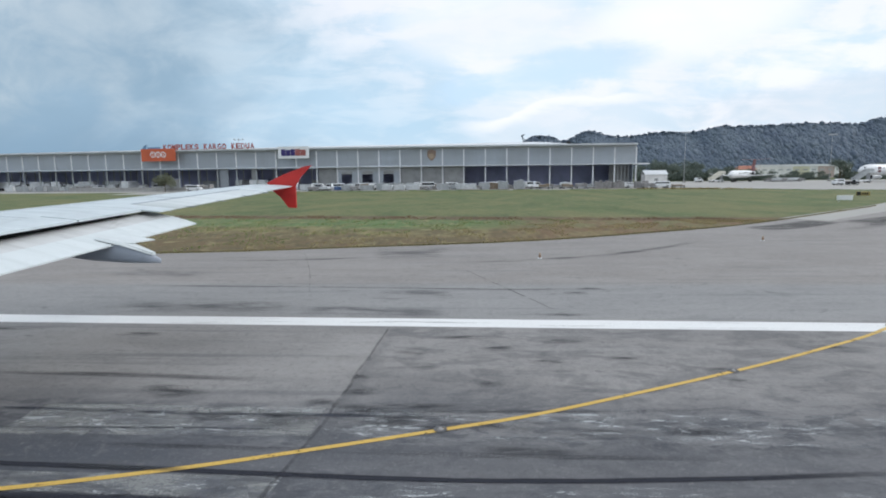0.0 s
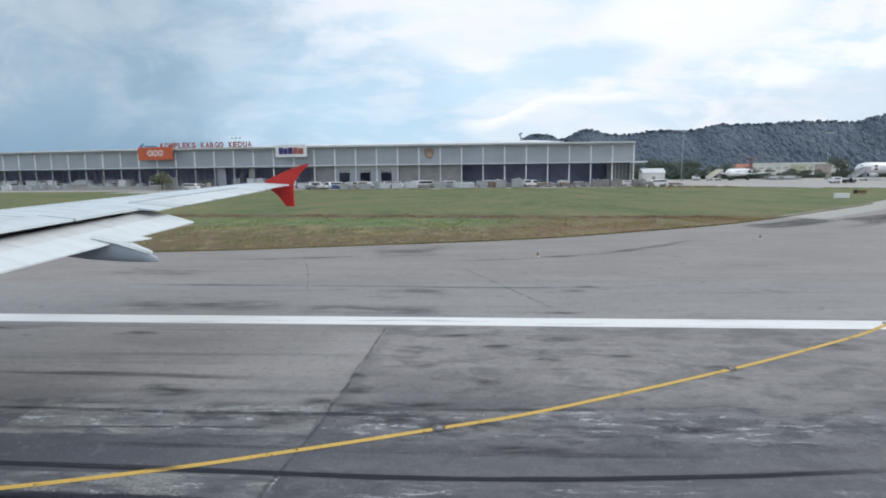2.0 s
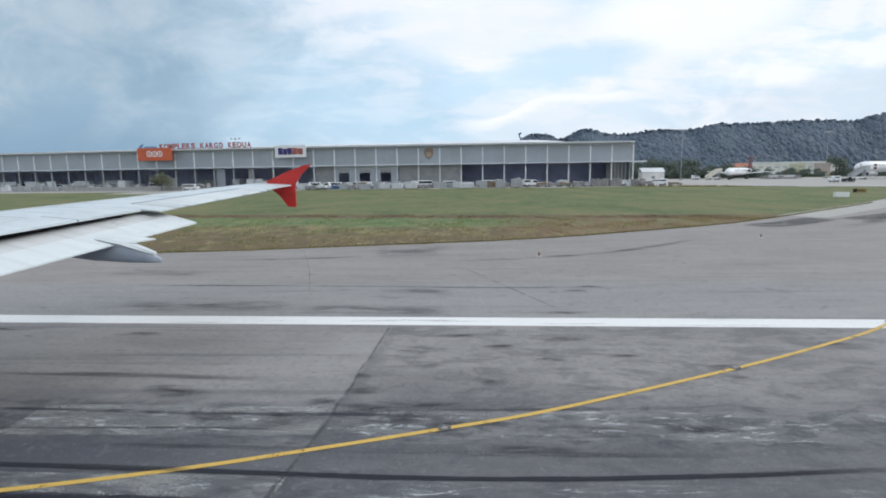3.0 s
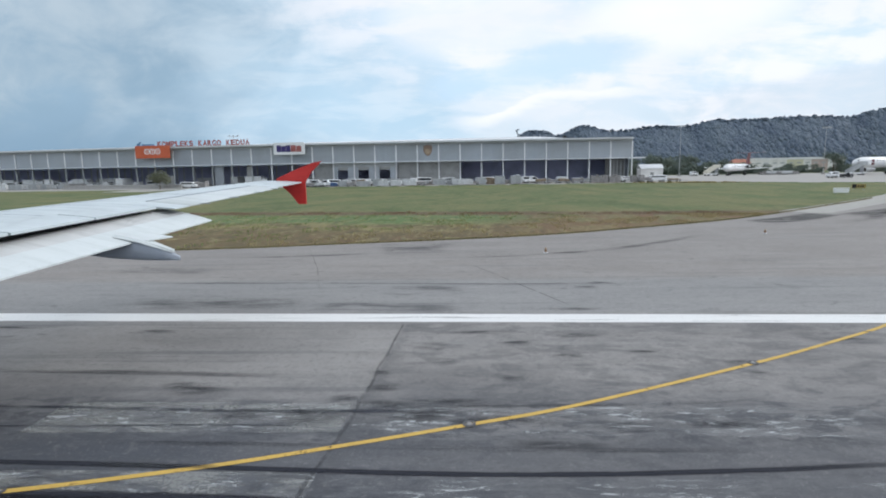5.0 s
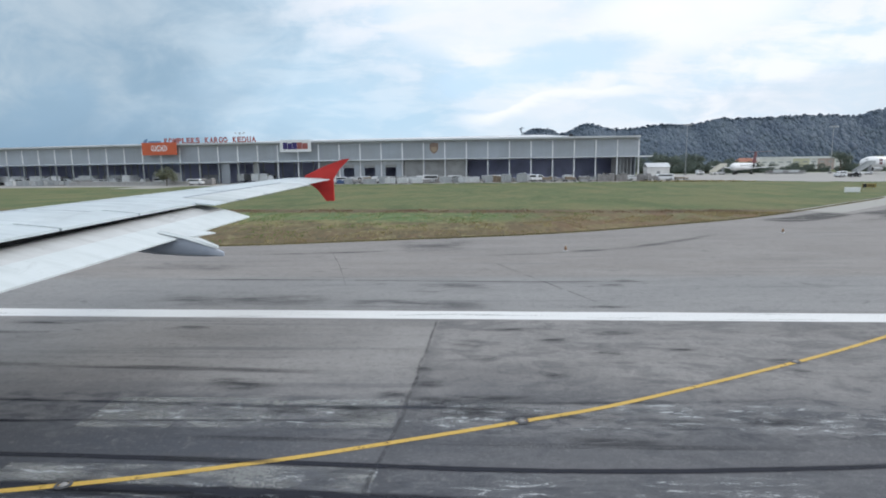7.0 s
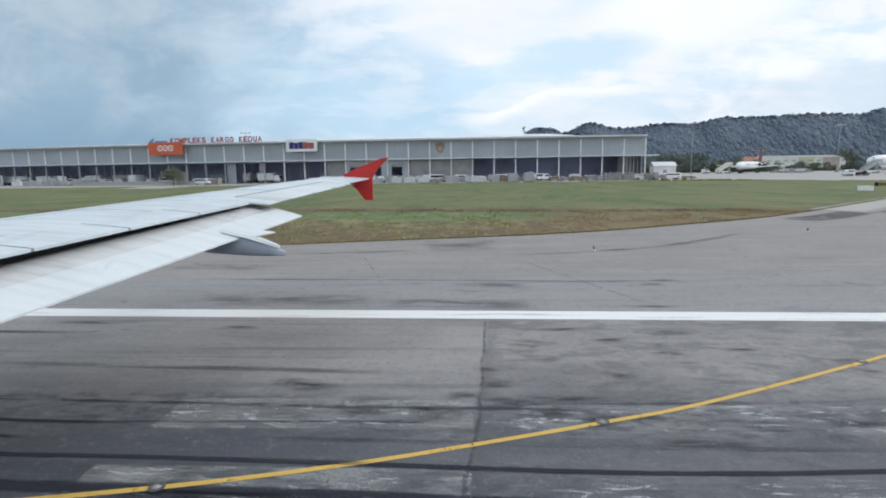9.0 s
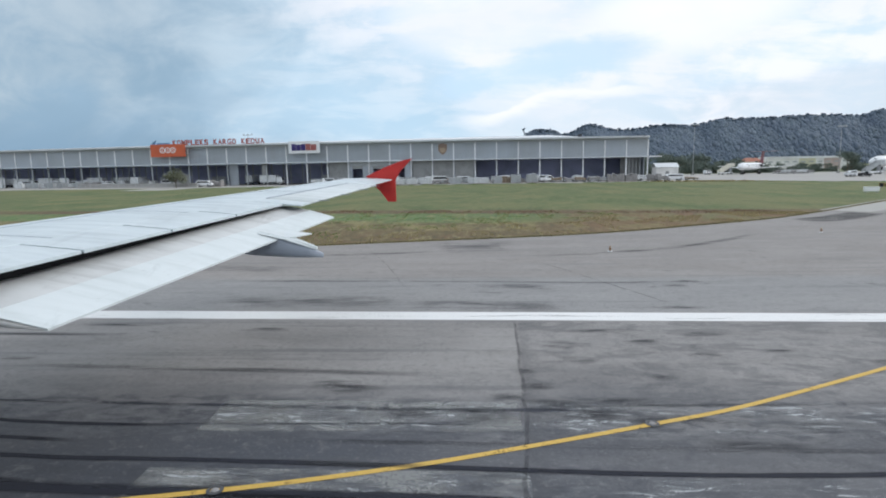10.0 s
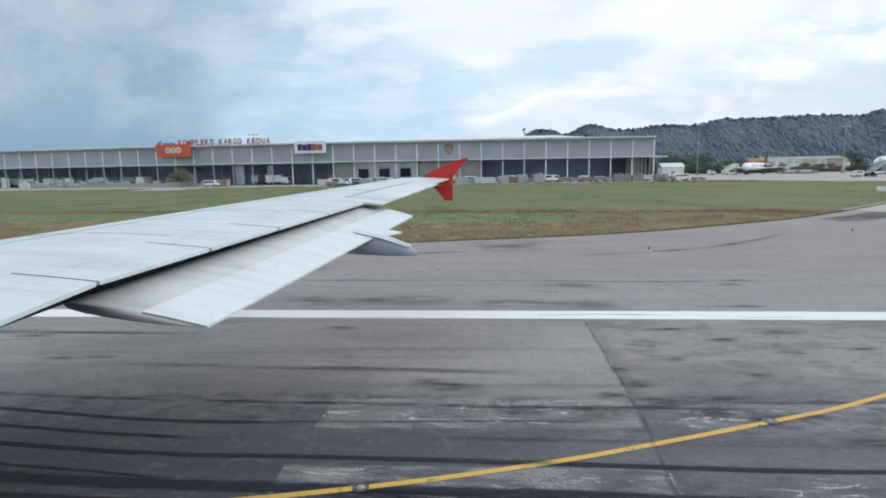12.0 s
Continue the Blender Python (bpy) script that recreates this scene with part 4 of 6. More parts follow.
def flap_line(y):
    """Nose and tail of the lowered flap at span y; it reaches further back and lower towards the root."""
    k = max(0.0, (13.15 - y) / 4.5)
    return upper(y, 0.87) + Vector((0, 0, -0.16 - 0.12 * k)), upper(y, 1.0) + Vector((0.92 + 0.16 * k, 0, -0.40 - 0.11 * k))


def flap_rings(y0, y1, spans=6):
    """A lowered flap behind the spoilers: rounded nose, thin tail."""
    rings = []
    for j in range(spans + 1):
        y = y0 + (y1 - y0) * j / spans
        nose, tail = flap_line(y)
        up, lo = [], []
        for k in range(9):
            s = 0.5 - 0.5 * math.cos(math.pi * k / 8)
            p = nose.lerp(tail, s)
            up.append(p + Vector((0, 0, 0.10 * aero(s) * 0.7)))
            lo.append(p - Vector((0, 0, 0.07 * aero(s) + 0.012)))
        rings.append(up + lo[::-1][1:-1])
    return rings


FLAP_END = 13.15


def build_wing():
    w = thing("aircraft_wing", (-0.25, 0, 0), "pale grey airliner wing with lowered flap and red wingtip fence", "aircraft wing")
    body = part("wing_box", wing_shell(0.8, TIP, 0.0, 0.74, 10, 14), M["wing"], w, smooth=True)
    body["label"] = "pale grey upper wing skin"
    # slat line and panel seams as thin proud strips
    part("leading_edge_slat", wing_shell(2.2, 17.6, 0.0, 0.13, 6, 12, 0.006, 0.05), M["flap_white"], w, smooth=True)
    # spoilers
    ends = [2.4, 4.4, 6.1, 7.9, 9.55, 11.2, 12.75]
    for a, b in zip(ends, ends[1:]):
        part("spoiler", wing_shell(a + 0.025, b - 0.025, 0.745, 0.985, 4, 2, 0.006, 0.045), M["wing"], w)
    # outer trailing edge with aileron
    part("outer_trailing_edge", wing_shell(12.77, 13.2, 0.743, 1.12, 5, 2), M["wing"], w)
    part("aileron", wing_shell(13.22, 16.9, 0.743, 1.12, 5, 4), M["flap_white"], w, smooth=True)
    part("tip_trailing_edge", wing_shell(16.92, TIP, 0.743, 1.06, 5, 3), M["wing"], w)
    part("hinge_seam", wing_shell(13.3, 16.8, 0.735, 0.748, 2, 4, 0.012, 0.01), M["fairing"], w, "dark hinge seam")
    part("panel_seam", wing_shell(2.2, 17.4, 0.30, 0.306, 2, 10, 0.004, 0.01), M["fairing"], w, "thin grey panel seam")
    for y in (8.4, 11.0, 14.6):
        part("panel_seam", wing_shell(y, y + 0.02, 0.15, 0.74, 6, 1, 0.004, 0.01), M["fairing"], w, "thin grey panel seam")
    for y in (13.6, 14.7, 15.8, 16.6):   # static wicks on the trailing edge
        p = upper(y, 1.12)
        part("static_wick", tube(bmesh.new(), p + Vector((-0.05, 0, 0)), p + Vector((0.24, 0.02, -0.01)), 0.012, 0.006, 6), M["fairing"], w)
    # shade of the cove under the spoilers, put in as solid black pieces
    part("flap_cove", wing_shell(2.4, 12.74, 0.744, 0.862, 4, 8, -0.06, 0.36), M["black"], w, "black filler in place of the shaded gap under the spoilers")
    part("spoiler_underside", wing_shell(2.4, 12.74, 0.864, 0.965, 3, 8, -0.055, 0.03), M["black"], w, "black strip in place of shade beneath the spoilers")
    # flap: grimy front, white tail
    for y0, y1 in ((6.15, FLAP_END),):
        flap = part("flap", loft(bmesh.new(), flap_rings(y0, y1)), M["flap_grey"], w, "grimy lowered flap", smooth=True)
        rings = []
        for j in range(7):
            y = y0 + (y1 - y0) * j / 6
            nose, tail = flap_line(y)
            a, b = nose.lerp(tail, 0.56), nose.lerp(tail, 1.0) + Vector((0.03, 0, 0))
            up = [a + Vector((0, 0, 0.10 * aero(0.56) * 0.7 + 0.008)), a.lerp(b, 0.5) + Vector((0, 0, 0.10 * aero(0.78) * 0.7 + 0.010)), b + Vector((0, 0, 0.012))]
            rings.append(up + [p - Vector((0, 0, 0.03)) for p in up[::-1]])
        part("trailing_edge", loft(bmesh.new(), rings), M["flap_white"], flap, "white flap trailing edge")
    # track fairing under the flap
    fy = 11.0

    def soft(v):
        return math.copysign(abs(v) ** 0.55, v)

    rings = []
    for x, top, bot, half in ((-9.9, 3.02, 2.95, 0.03), (-9.2, 3.03, 2.76, 0.14), (-8.5, 3.00, 2.58, 0.20), (-7.7, 2.93, 2.47, 0.21), (-7.0, 2.82, 2.42, 0.17), (-6.60, 2.66, 2.41, 0.10), (-6.30, 2.50, 2.41, 0.03)):
        mid, h = (top + bot) / 2, (top - bot) / 2
        rings.append([(x, fy + half * soft(math.cos(2 * math.pi * k / 20)), mid + h * soft(math.sin(2 * math.pi * k / 20))) for k in range(20)])
    fairing = part("flap_track_fairing", loft(bmesh.new(), rings), M["fairing"], w, "blue-grey flap track fairing, darkened for shade", smooth=True)
    part("fairing_cap", loft(bmesh.new(), [[(x, fy - h, z), (x, fy + h, z), (x, fy + h * 0.7, z + 0.05), (x, fy - h * 0.7, z + 0.05)] for x, z, h in ((-7.55, 2.93, 0.21), (-7.0, 2.80, 0.19), (-6.42, 2.58, 0.06))]), M["flap_white"], fairing, "white fairing cap")
    part("flap_tab", loft(bmesh.new(), [[(x - 0.5, y, z + 0.015), (x, y, z - 0.025), (x, y, z), (x - 0.5, y, z + 0.075)] for x, y, z in ((-6.93, 10.93, 2.84), (-6.64, 11.42, 2.86))]), M["flap_white"], w, "white tab over the fairing")
    # wingtip fence
    ty = TIP + 0.06
    outline = [(-6.80, 3.95), (-6.14, 4.25), (-5.50, 4.48), (-5.22, 4.52), (-5.62, 4.12), (-5.80, 3.82), (-5.80, 3.09), (-6.07, 3.09), (-6.34, 3.46), (-6.60, 3.68)]
    fence = part("wingtip_fence", slab(bmesh.new(), outline, 1, ty, ty + 0.06), M["red"], w, "red wingtip fence")
    bmesh_edge = slab(bmesh.new(), [(x, z) for x, z in ((-5.78, 3.80), (-5.74, 3.95), (-5.70, 3.95), (-5.74, 3.80))], 1, ty + 0.01, ty + 0.05)
    part("tail_light", bmesh_edge, M["sign_white"], fence, "small white tail light")
    # main gear that carries the wing
    leg = part("landing_gear", tube(bmesh.new(), (-10.4, 1.4, 0.55), (-10.9, 1.6, 2.75), 0.14, 0.17, 12), M["fairing"], w, "landing gear leg")
    for y in (1.0, 1.85):
        part("tyre", tube(bmesh.new(), (-10.4, y - 0.19, 0.58), (-10.4, y + 0.19, 0.58), 0.58, None, 24), M["black"], leg)
    part("axle", tube(bmesh.new(), (-10.4, 0.95, 0.58), (-10.4, 1.9, 0.58), 0.08), M["fairing"], leg)
    return w


build_wing()

# ---------------------------------------------------------------- far hills
RIDGE = [(-160, 20), (20, 38), (70, 52), (95, 64), (120, 65), (140, 57), (182, 70), (235, 61), (300, 67), (345, 66), (391, 75), (440, 74), (541, 78), (590, 76), (640, 85), (760, 100), (1000, 110), (1500, 90)]


def ridge(x):
    for (a, h), (b, k) in zip(RIDGE, RIDGE[1:]):
        if a <= x <= b:
            t = (x - a) / (b - a)
            t = t * t * (3 - 2 * t)
            return (h + (k - h) * t) * 1.07
    return 20.0


def hill_height(x, y):
    f = max(0.0, min(1.0, (y - 840) / 60.0))
    g = f ** 0.9 if y <= 900 else max(0.0, 1 - ((y - 900) / 300.0) ** 1.5)
    n1 = noise.fractal(Vector((x * 0.012, y * 0.02, 0)), 0.9, 2.1, 2)
    d = noise.voronoi(Vector((x / 8.5, y / 5.5, 0)))[0][0]
    crown = (1.2 + 0.6 * noise.noise(Vector((x * 0.1, y * 0.1, 7)))) * (1 - min(1.0, d) ** 2)
    return (ridge(x) - 6.5) * g * (1.0 + 0.12 * n1 * (1 - f)) + 0.9 * n1 + crown - 2.2


def build_hills():
    bm = bmesh.new()
    xs = np.arange(-160, 1200, 2.2)
    ys = np.concatenate([np.linspace(836, 900, 64), np.linspace(908, 1200, 14)])
    grid = [[bm.verts.new((x, y, hill_height(x, y))) for x in xs] for y in ys]
    for a, b in zip(grid, grid[1:]):
        for k in range(len(a) - 1):
            bm.faces.new((a[k], a[k + 1], b[k + 1], b[k]))
    return tagged(part("forest_hill", bm, M["hill"], smooth=True), "forested hills behind the airfield, tinted blue with haze", "hill", kind="structure")


def blob_cloud(places, seed, squash=0.5):
    """Many small ragged canopy lumps as one mesh; lean: how steeply each follows its slope."""
    rng = random.Random(seed)
    t = bmesh.new()
    bmesh.ops.create_icosphere(t, subdivisions=1, radius=1.0)
    base = np.array([v.co for v in t.verts])
    t.verts.index_update()
    faces = np.array([[v.index for v in f.verts] for f in t.faces])
    t.free()
    verts, tris, k = [], [], 0
    for x, y, z, r, lean in places:
        jig = base * np.array([[rng.uniform(0.66, 1.34)] for _ in base]) * np.array([r, r, r * squash * rng.uniform(0.8, 1.3)])
        jig[:, 2] += lean * jig[:, 1]
        verts.append(jig + np.array([x, y, z]))
        tris.append(faces + k)
        k += len(base)
    me = bpy.data.meshes.new("canopy")
    me.from_pydata(np.concatenate(verts).tolist(), [], np.concatenate(tris).tolist())
    me.polygons.foreach_set("use_smooth", [True] * len(me.polygons))
    return me


def build_canopy():
    rng = random.Random(5)
    spots = []
    for _ in range(13000):   # crowns all over the slope that faces the airfield
        x, y = rng.uniform(40, 770), 838 + 61 * rng.random() ** 0.85
        r = rng.uniform(1.5, 3.3) * (1.5 if rng.random() < 0.08 else 1.0)
        spots.append((x, y, hill_height(x, y) - r * rng.uniform(0.05, 0.36), r, ridge(x) / 68.0))
    for _ in range(420):   # crest trees, some taller than the rest
        x, y, r = rng.uniform(40, 770), rng.uniform(897, 905), rng.uniform(1.5, 3.8)
        spots.append((x, y, hill_height(x, y) + r * rng.uniform(-0.3, 0.6), r, 0.0))
    for k in range(9):   # a lone tall tree on the low end of the crest
        spots.append((78 + rng.uniform(-1.6, 1.6), 880 + rng.uniform(-2, 2), 52 + 1.35 * k, 1.5 + 0.5 * (k > 5), 0.0))
    me = blob_cloud(spots, 6, 0.5)
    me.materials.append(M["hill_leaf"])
    tagged(new("far_forest", me), "uneven tree crowns covering the hillside, tinted blue with haze", "forest", kind="stuff")


build_hills()
build_canopy()


# ---------------------------------------------------------------- trees
def leaf_crown(clumps, leaves, size, seed, leaf="leaf"):
    """A crown of small tilted leaf cards in clumps."""
    rng = random.Random(seed)
    verts, faces = [], []
    for cx, cy, cz, r in clumps:
        for _ in range(leaves):
            d = Vector((rng.gauss(0, 1), rng.gauss(0, 1), rng.gauss(0, 0.8))).normalized() * r * rng.uniform(0.55, 1.05)
            c = Vector((cx, cy, cz)) + d
            q = Euler((rng.uniform(0, 6.3), rng.uniform(0, 6.3), rng.uniform(0, 6.3))).to_quaternion()
            s = size * rng.uniform(0.6, 1.4)
            k = len(verts)
            for a, b in ((-1, 0), (0, -0.5), (1, 0), (0, 0.5)):
                verts.append(tuple(c + q @ Vector((a * s, b * s, 0.15 * s * abs(a)))))
            faces.append((k, k + 1, k + 2, k + 3))
    me = bpy.data.meshes.new("crown")
    me.from_pydata(verts, [], faces)
    me.materials.append(M[leaf])
    return me


def make_tree(where, height, spread, seed, label, leaves=60, size=0.32, leaf="leaf"):
    rng = random.Random(seed)
    tree = thing("tree", where, label, "tree", "trees beyond the apron")
    bm = bmesh.new()
    top = Vector((rng.uniform(-0.3, 0.3), rng.uniform(-0.3, 0.3), height * 0.62))
    tube(bm, (0, 0, -0.1), top, 0.03 * height, 0.012 * height, 8)
    clumps = []
    for k in range(9):
        a = 2 * math.pi * k / 9 + rng.uniform(-0.3, 0.3)
        s = spread * rng.uniform(0.45, 0.85)
        end = Vector((s * math.cos(a), s * math.sin(a), height * rng.uniform(0.42, 0.86)))
        tube(bm, top * rng.uniform(0.45, 0.9), end, 0.011 * height, 0.004 * height, 5)
        clumps.append((*end, spread * rng.uniform(0.28, 0.45)))
    for k in range(6):
        clumps.append((rng.uniform(-0.4, 0.4) * spread, rng.uniform(-0.4, 0.4) * spread, height * rng.uniform(0.6, 0.93), spread * rng.uniform(0.3, 0.42)))
    part("trunk", bm, M["bark"], tree)
    c = new("crown", leaf_crown(clumps, leaves, size, seed + 50, leaf))
    c.parent = tree
    return tree
M.update(
    glass=painted("dark_window_glass", (0.025, 0.03, 0.035), 0.12, 0.0, 0.02, 1.0, 0.1),
    rubber_tyre=painted("tyre_rubber_black", (0.025, 0.025, 0.026), 0.85, 0.0, 0.1, 4.0, 0.2),
    steel=painted("galvanised_steel", (0.42, 0.43, 0.44), 0.45, 0.6, 0.1, 2.0, 0.25),
    alu=painted("dull_aluminium", (0.40, 0.42, 0.43), 0.5, 0.3, 0.15, 0.8, 0.3),
    wrap=painted("white_plastic_wrap", (0.60, 0.62, 0.63), 0.35, 0.0, 0.15, 0.9, 0.25),
    net=painted("grey_netted_cargo", (0.30, 0.29, 0.285), 0.8, 0.0, 0.25, 1.2, 0.4),
    carton=painted("brown_cartons", (0.27, 0.215, 0.155), 0.85, 0.0, 0.2, 1.2, 0.3),
    tarp=painted("blue_tarpaulin", (0.06, 0.12, 0.26), 0.6, 0.0, 0.12, 1.2, 0.3),
    wood=painted("weathered_pallet_wood", (0.25, 0.20, 0.15), 0.85, 0.0, 0.2, 2.0, 0.3),
    car_white=painted("white_car_paint", (0.74, 0.75, 0.76), 0.3, 0.0, 0.04, 0.8, 0.08),
    car_grey=painted("silver_grey_car_paint", (0.30, 0.32, 0.34), 0.35, 0.2, 0.04, 0.8, 0.1),
    barrier=concrete_material("barrier_concrete", (0.33, 0.325, 0.31), (0.44, 0.43, 0.41)),
    maroon=painted("maroon_tail_paint", (0.125, 0.022, 0.032), 0.4, 0.0, 0.05, 0.6, 0.15),
    cream=painted("cream_painted_steel", (0.62, 0.60, 0.52), 0.5, 0.0, 0.1, 1.0, 0.2),
    plaster_white=painted("white_plaster", (0.80, 0.79, 0.77), 0.8, 0.0, 0.1, 0.3, 0.2),
    plaster_yellow=painted("pale_yellow_plaster", (0.64, 0.62, 0.46), 0.8, 0.0, 0.1, 0.3, 0.2),
    plaster_pink=painted("dull_pink_plaster", (0.52, 0.42, 0.38), 0.8, 0.0, 0.1, 0.3, 0.2),
    roof_orange=painted("orange_roof_tiles", (0.36, 0.16, 0.11), 0.8, 0.0, 0.15, 0.6, 0.3),
    sign_yellow=painted("yellow_taxi_sign", (0.30, 0.23, 0.07), 0.5, 0.0, 0.05, 1.0, 0.15),
    cone_orange=painted("orange_plastic", (0.24, 0.13, 0.07), 0.5, 0.0, 0.05),
    blade_brown=foliage_material("brown_dry_grass", (0.155, 0.092, 0.052), (0.225, 0.145, 0.085), 0.3),
    blade_green=foliage_material("fresh_grass_blades", (0.125, 0.195, 0.056), (0.195, 0.260, 0.090), 0.3),
    blade_straw=foliage_material("straw_blades", (0.26, 0.215, 0.105), (0.38, 0.32, 0.165), 0.3),
    blade=foliage_material("grass_blades", (0.15, 0.14, 0.06), (0.24, 0.205, 0.10), 0.25),
)


# ---------------------------------------------------------------- vehicles and cargo
def wheel(parent, x, y, r=0.34, w=0.22):
    t = part("wheel", tube(bmesh.new(), (x, y - w / 2, r), (x, y + w / 2, r), r, None, 18), M["rubber_tyre"], parent, "black tyre")
    part("rim", tube(bmesh.new(), (x, y - w / 2 - 0.012, r), (x, y + w / 2 + 0.012, r), r * 0.6, None, 12), M["steel"], t, "steel rim")


def profile_body(name, outline, half, mat, parent, taper=0.12):
    """A vehicle body from its side outline, drawn in at the top."""
    top = max(z for _, z in outline)
    low = min(z for _, z in outline)
    bm = bmesh.new()
    def side(s, inset):
        return [(x, s * (half - inset * max(0.0, (z - low) / (top - low) - 0.45) * 2), z) for x, z in outline]
    loft(bm, [side(-1, taper), side(1, taper)])
    bmesh.ops.bevel(bm, geom=bm.edges[:], offset=0.05, segments=2, affect="EDGES")
    return part(name, bm, mat, parent, smooth=False)


def make_pickup(where, turn, mat, label):
    v = thing("pickup_truck", where, label, "pickup truck", "vehicles at the terminal", turn)
    profile_body("body", [(-2.5, 0.45), (2.5, 0.45), (2.55, 0.95), (1.3, 1.08), (-0.05, 1.08), (-2.5, 1.05)], 0.86, M[mat], v, 0.02)
    cab = profile_body("cab", [(-0.5, 1.06), (1.45, 1.06), (0.75, 1.72), (-0.35, 1.75)], 0.80, M[mat], v, 0.16)
    for s in (-1, 1):
        part("side_window", slab(bmesh.new(), [(-0.35, 1.14), (1.1, 1.14), (0.65, 1.60), (-0.28, 1.62)], 1, s * 0.70 - 0.10, s * 0.70 + 0.10), M["glass"], cab, "dark side window")
    part("windscreen", loft(bmesh.new(), [[(1.42, -0.62, 1.12), (1.42, 0.62, 1.12), (1.36, 0.62, 1.10), (1.36, -0.62, 1.10)], [(0.82, -0.55, 1.68), (0.82, 0.55, 1.68), (0.76, 0.55, 1.66), (0.76, -0.55, 1.66)]]), M["glass"], cab, "dark windscreen")
    for s in (-0.62, 0.62):
        part("headlight", boxes((2.5, 2.58, s - 0.16, s + 0.16, 0.72, 0.88), bevel=0.02), M["sign_white"], v)
    part("bumper", boxes((2.45, 2.62, -0.8, 0.8, 0.4, 0.58), bevel=0.03), M["steel"], v)
    for x in (-1.55, 1.6):
        for y in (-0.76, 0.76):
            wheel(v, x, y)
    return v


def make_van(where, turn, mat, label, long=4.6, high=1.95):
    v = thing("van", where, label, "van", "vehicles at the terminal", turn)
    h = long / 2
    body = profile_body("body", [(-h, 0.4), (h, 0.4), (h, 0.95), (h - 0.25, 1.1), (h - 0.95, high - 0.08), (-h + 0.1, high), (-h, 1.0)], 0.85, M[mat], v, 0.1)
    for s in (-1, 1):
        part("side_window", slab(bmesh.new(), [(-h + 0.4, 1.15), (h - 0.55, 1.15), (h - 1.0, high - 0.25), (-h + 0.45, high - 0.25)], 1, s * 0.76 - 0.09, s * 0.76 + 0.09), M["glass"], body, "dark side window")
    part("windscreen", loft(bmesh.new(), [[(h - 0.22, -0.66, 1.14), (h - 0.22, 0.66, 1.14), (h - 0.3, 0.66, 1.12), (h - 0.3, -0.66, 1.12)], [(h - 0.86, -0.6, high - 0.2), (h - 0.86, 0.6, high - 0.2), (h - 0.94, 0.6, high - 0.22), (h - 0.94, -0.6, high - 0.22)]]), M["glass"], body, "dark windscreen")
    part("bumper", boxes((h - 0.05, h + 0.08, -0.78, 0.78, 0.36, 0.55), bevel=0.03), M["steel"], v)
    for x in (-h + 0.85, h - 0.85):
        for y in (-0.76, 0.76):
            wheel(v, x, y)
    return v


def make_lorry(where, turn, label, box_mat="wrap"):
    v = thing("box_lorry", where, label, "lorry", "vehicles at the terminal", turn)
    part("chassis", boxes((-3.2, 3.2, -0.5, 0.5, 0.55, 0.8)), M["black"], v)
    part("cargo_box", boxes((-3.3, 1.5, -1.1, 1.1, 0.82, 2.9), bevel=0.05), M[box_mat], v)
    cab = profile_body("cab", [(1.6, 0.5), (3.3, 0.5), (3.3, 1.35), (3.0, 2.25), (1.6, 2.3)], 1.0, M["car_white"], v, 0.08)
    part("windscreen", loft(bmesh.new(), [[(3.32, -0.85, 1.4), (3.32, 0.85, 1.4), (3.24, 0.85, 1.38), (3.24, -0.85, 1.38)], [(3.08, -0.78, 2.12), (3.08, 0.78, 2.12), (3.0, 0.78, 2.1), (3.0, -0.78, 2.1)]]), M["glass"], cab, "dark windscreen")
    for x in (-2.2, 2.4):
        for y in (-0.9, 0.9):
            wheel(v, x, y, 0.45, 0.28)
    return v


def make_container(where, turn, label, mat="alu", wide=3.1, deep=2.2, high=1.6):
    """An air cargo container: cut lower corner, frame bars, door seams."""
    c = thing("air_container", where, label, "cargo container", "air cargo containers", turn)
    w, d = wide / 2, deep / 2
    out = [(-w, 0.55), (-w + 0.4, 0.16), (w, 0.16), (w, high + 0.12), (-w, high + 0.12)]
    part("shell", slab(bmesh.new(), out, 1, -d, d), M[mat], c)
    part("base", boxes((-w + 0.35, w + 0.03, -d - 0.03, d + 0.03, 0.02, 0.158)), M["steel"], c)
    for x in (-w + 0.03, 0.0, w - 0.06):
        part("frame_bar", boxes((x - 0.035, x + 0.035, -d - 0.03, -d - 0.002, 0.56, high + 0.1)), M["steel"], c)
    part("top_rail", boxes((-w, w, -d - 0.035, -d - 0.002, high + 0.02, high + 0.115)), M["steel"], c)
    return c


def make_dolly(where, turn, load, label, wide=3.2, high=1.1):
    """A low cargo dolly with a load."""
    dl = thing("cargo_dolly", where, label, "dolly", "cargo dollies", turn)
    part("deck", boxes((-wide / 2, wide / 2, -1.05, 1.05, 0.42, 0.52), bevel=0.015), M["steel"], dl)
    part("drawbar", tube(bmesh.new(), (wide / 2, 0, 0.44), (wide / 2 + 1.0, 0, 0.30), 0.04), M["steel"], dl)
    for x in (-wide / 2 + 0.4, wide / 2 - 0.4):
        for y in (-0.85, 0.85):
            wheel(dl, x, y, 0.2, 0.14)
    if load:
        rng = random.Random(int(where[0] * 10))
        x = -wide / 2 + 0.1
        while x < wide / 2 - 0.5:
            w = rng.uniform(0.5, 1.1)
            h = high * rng.uniform(0.55, 1.0)
            part("load", boxes((x, min(x + w, wide / 2 - 0.05), -0.95, 0.95, 0.523, 0.523 + h), bevel=0.05), M[load], dl)
            x += w + 0.03
    return dl


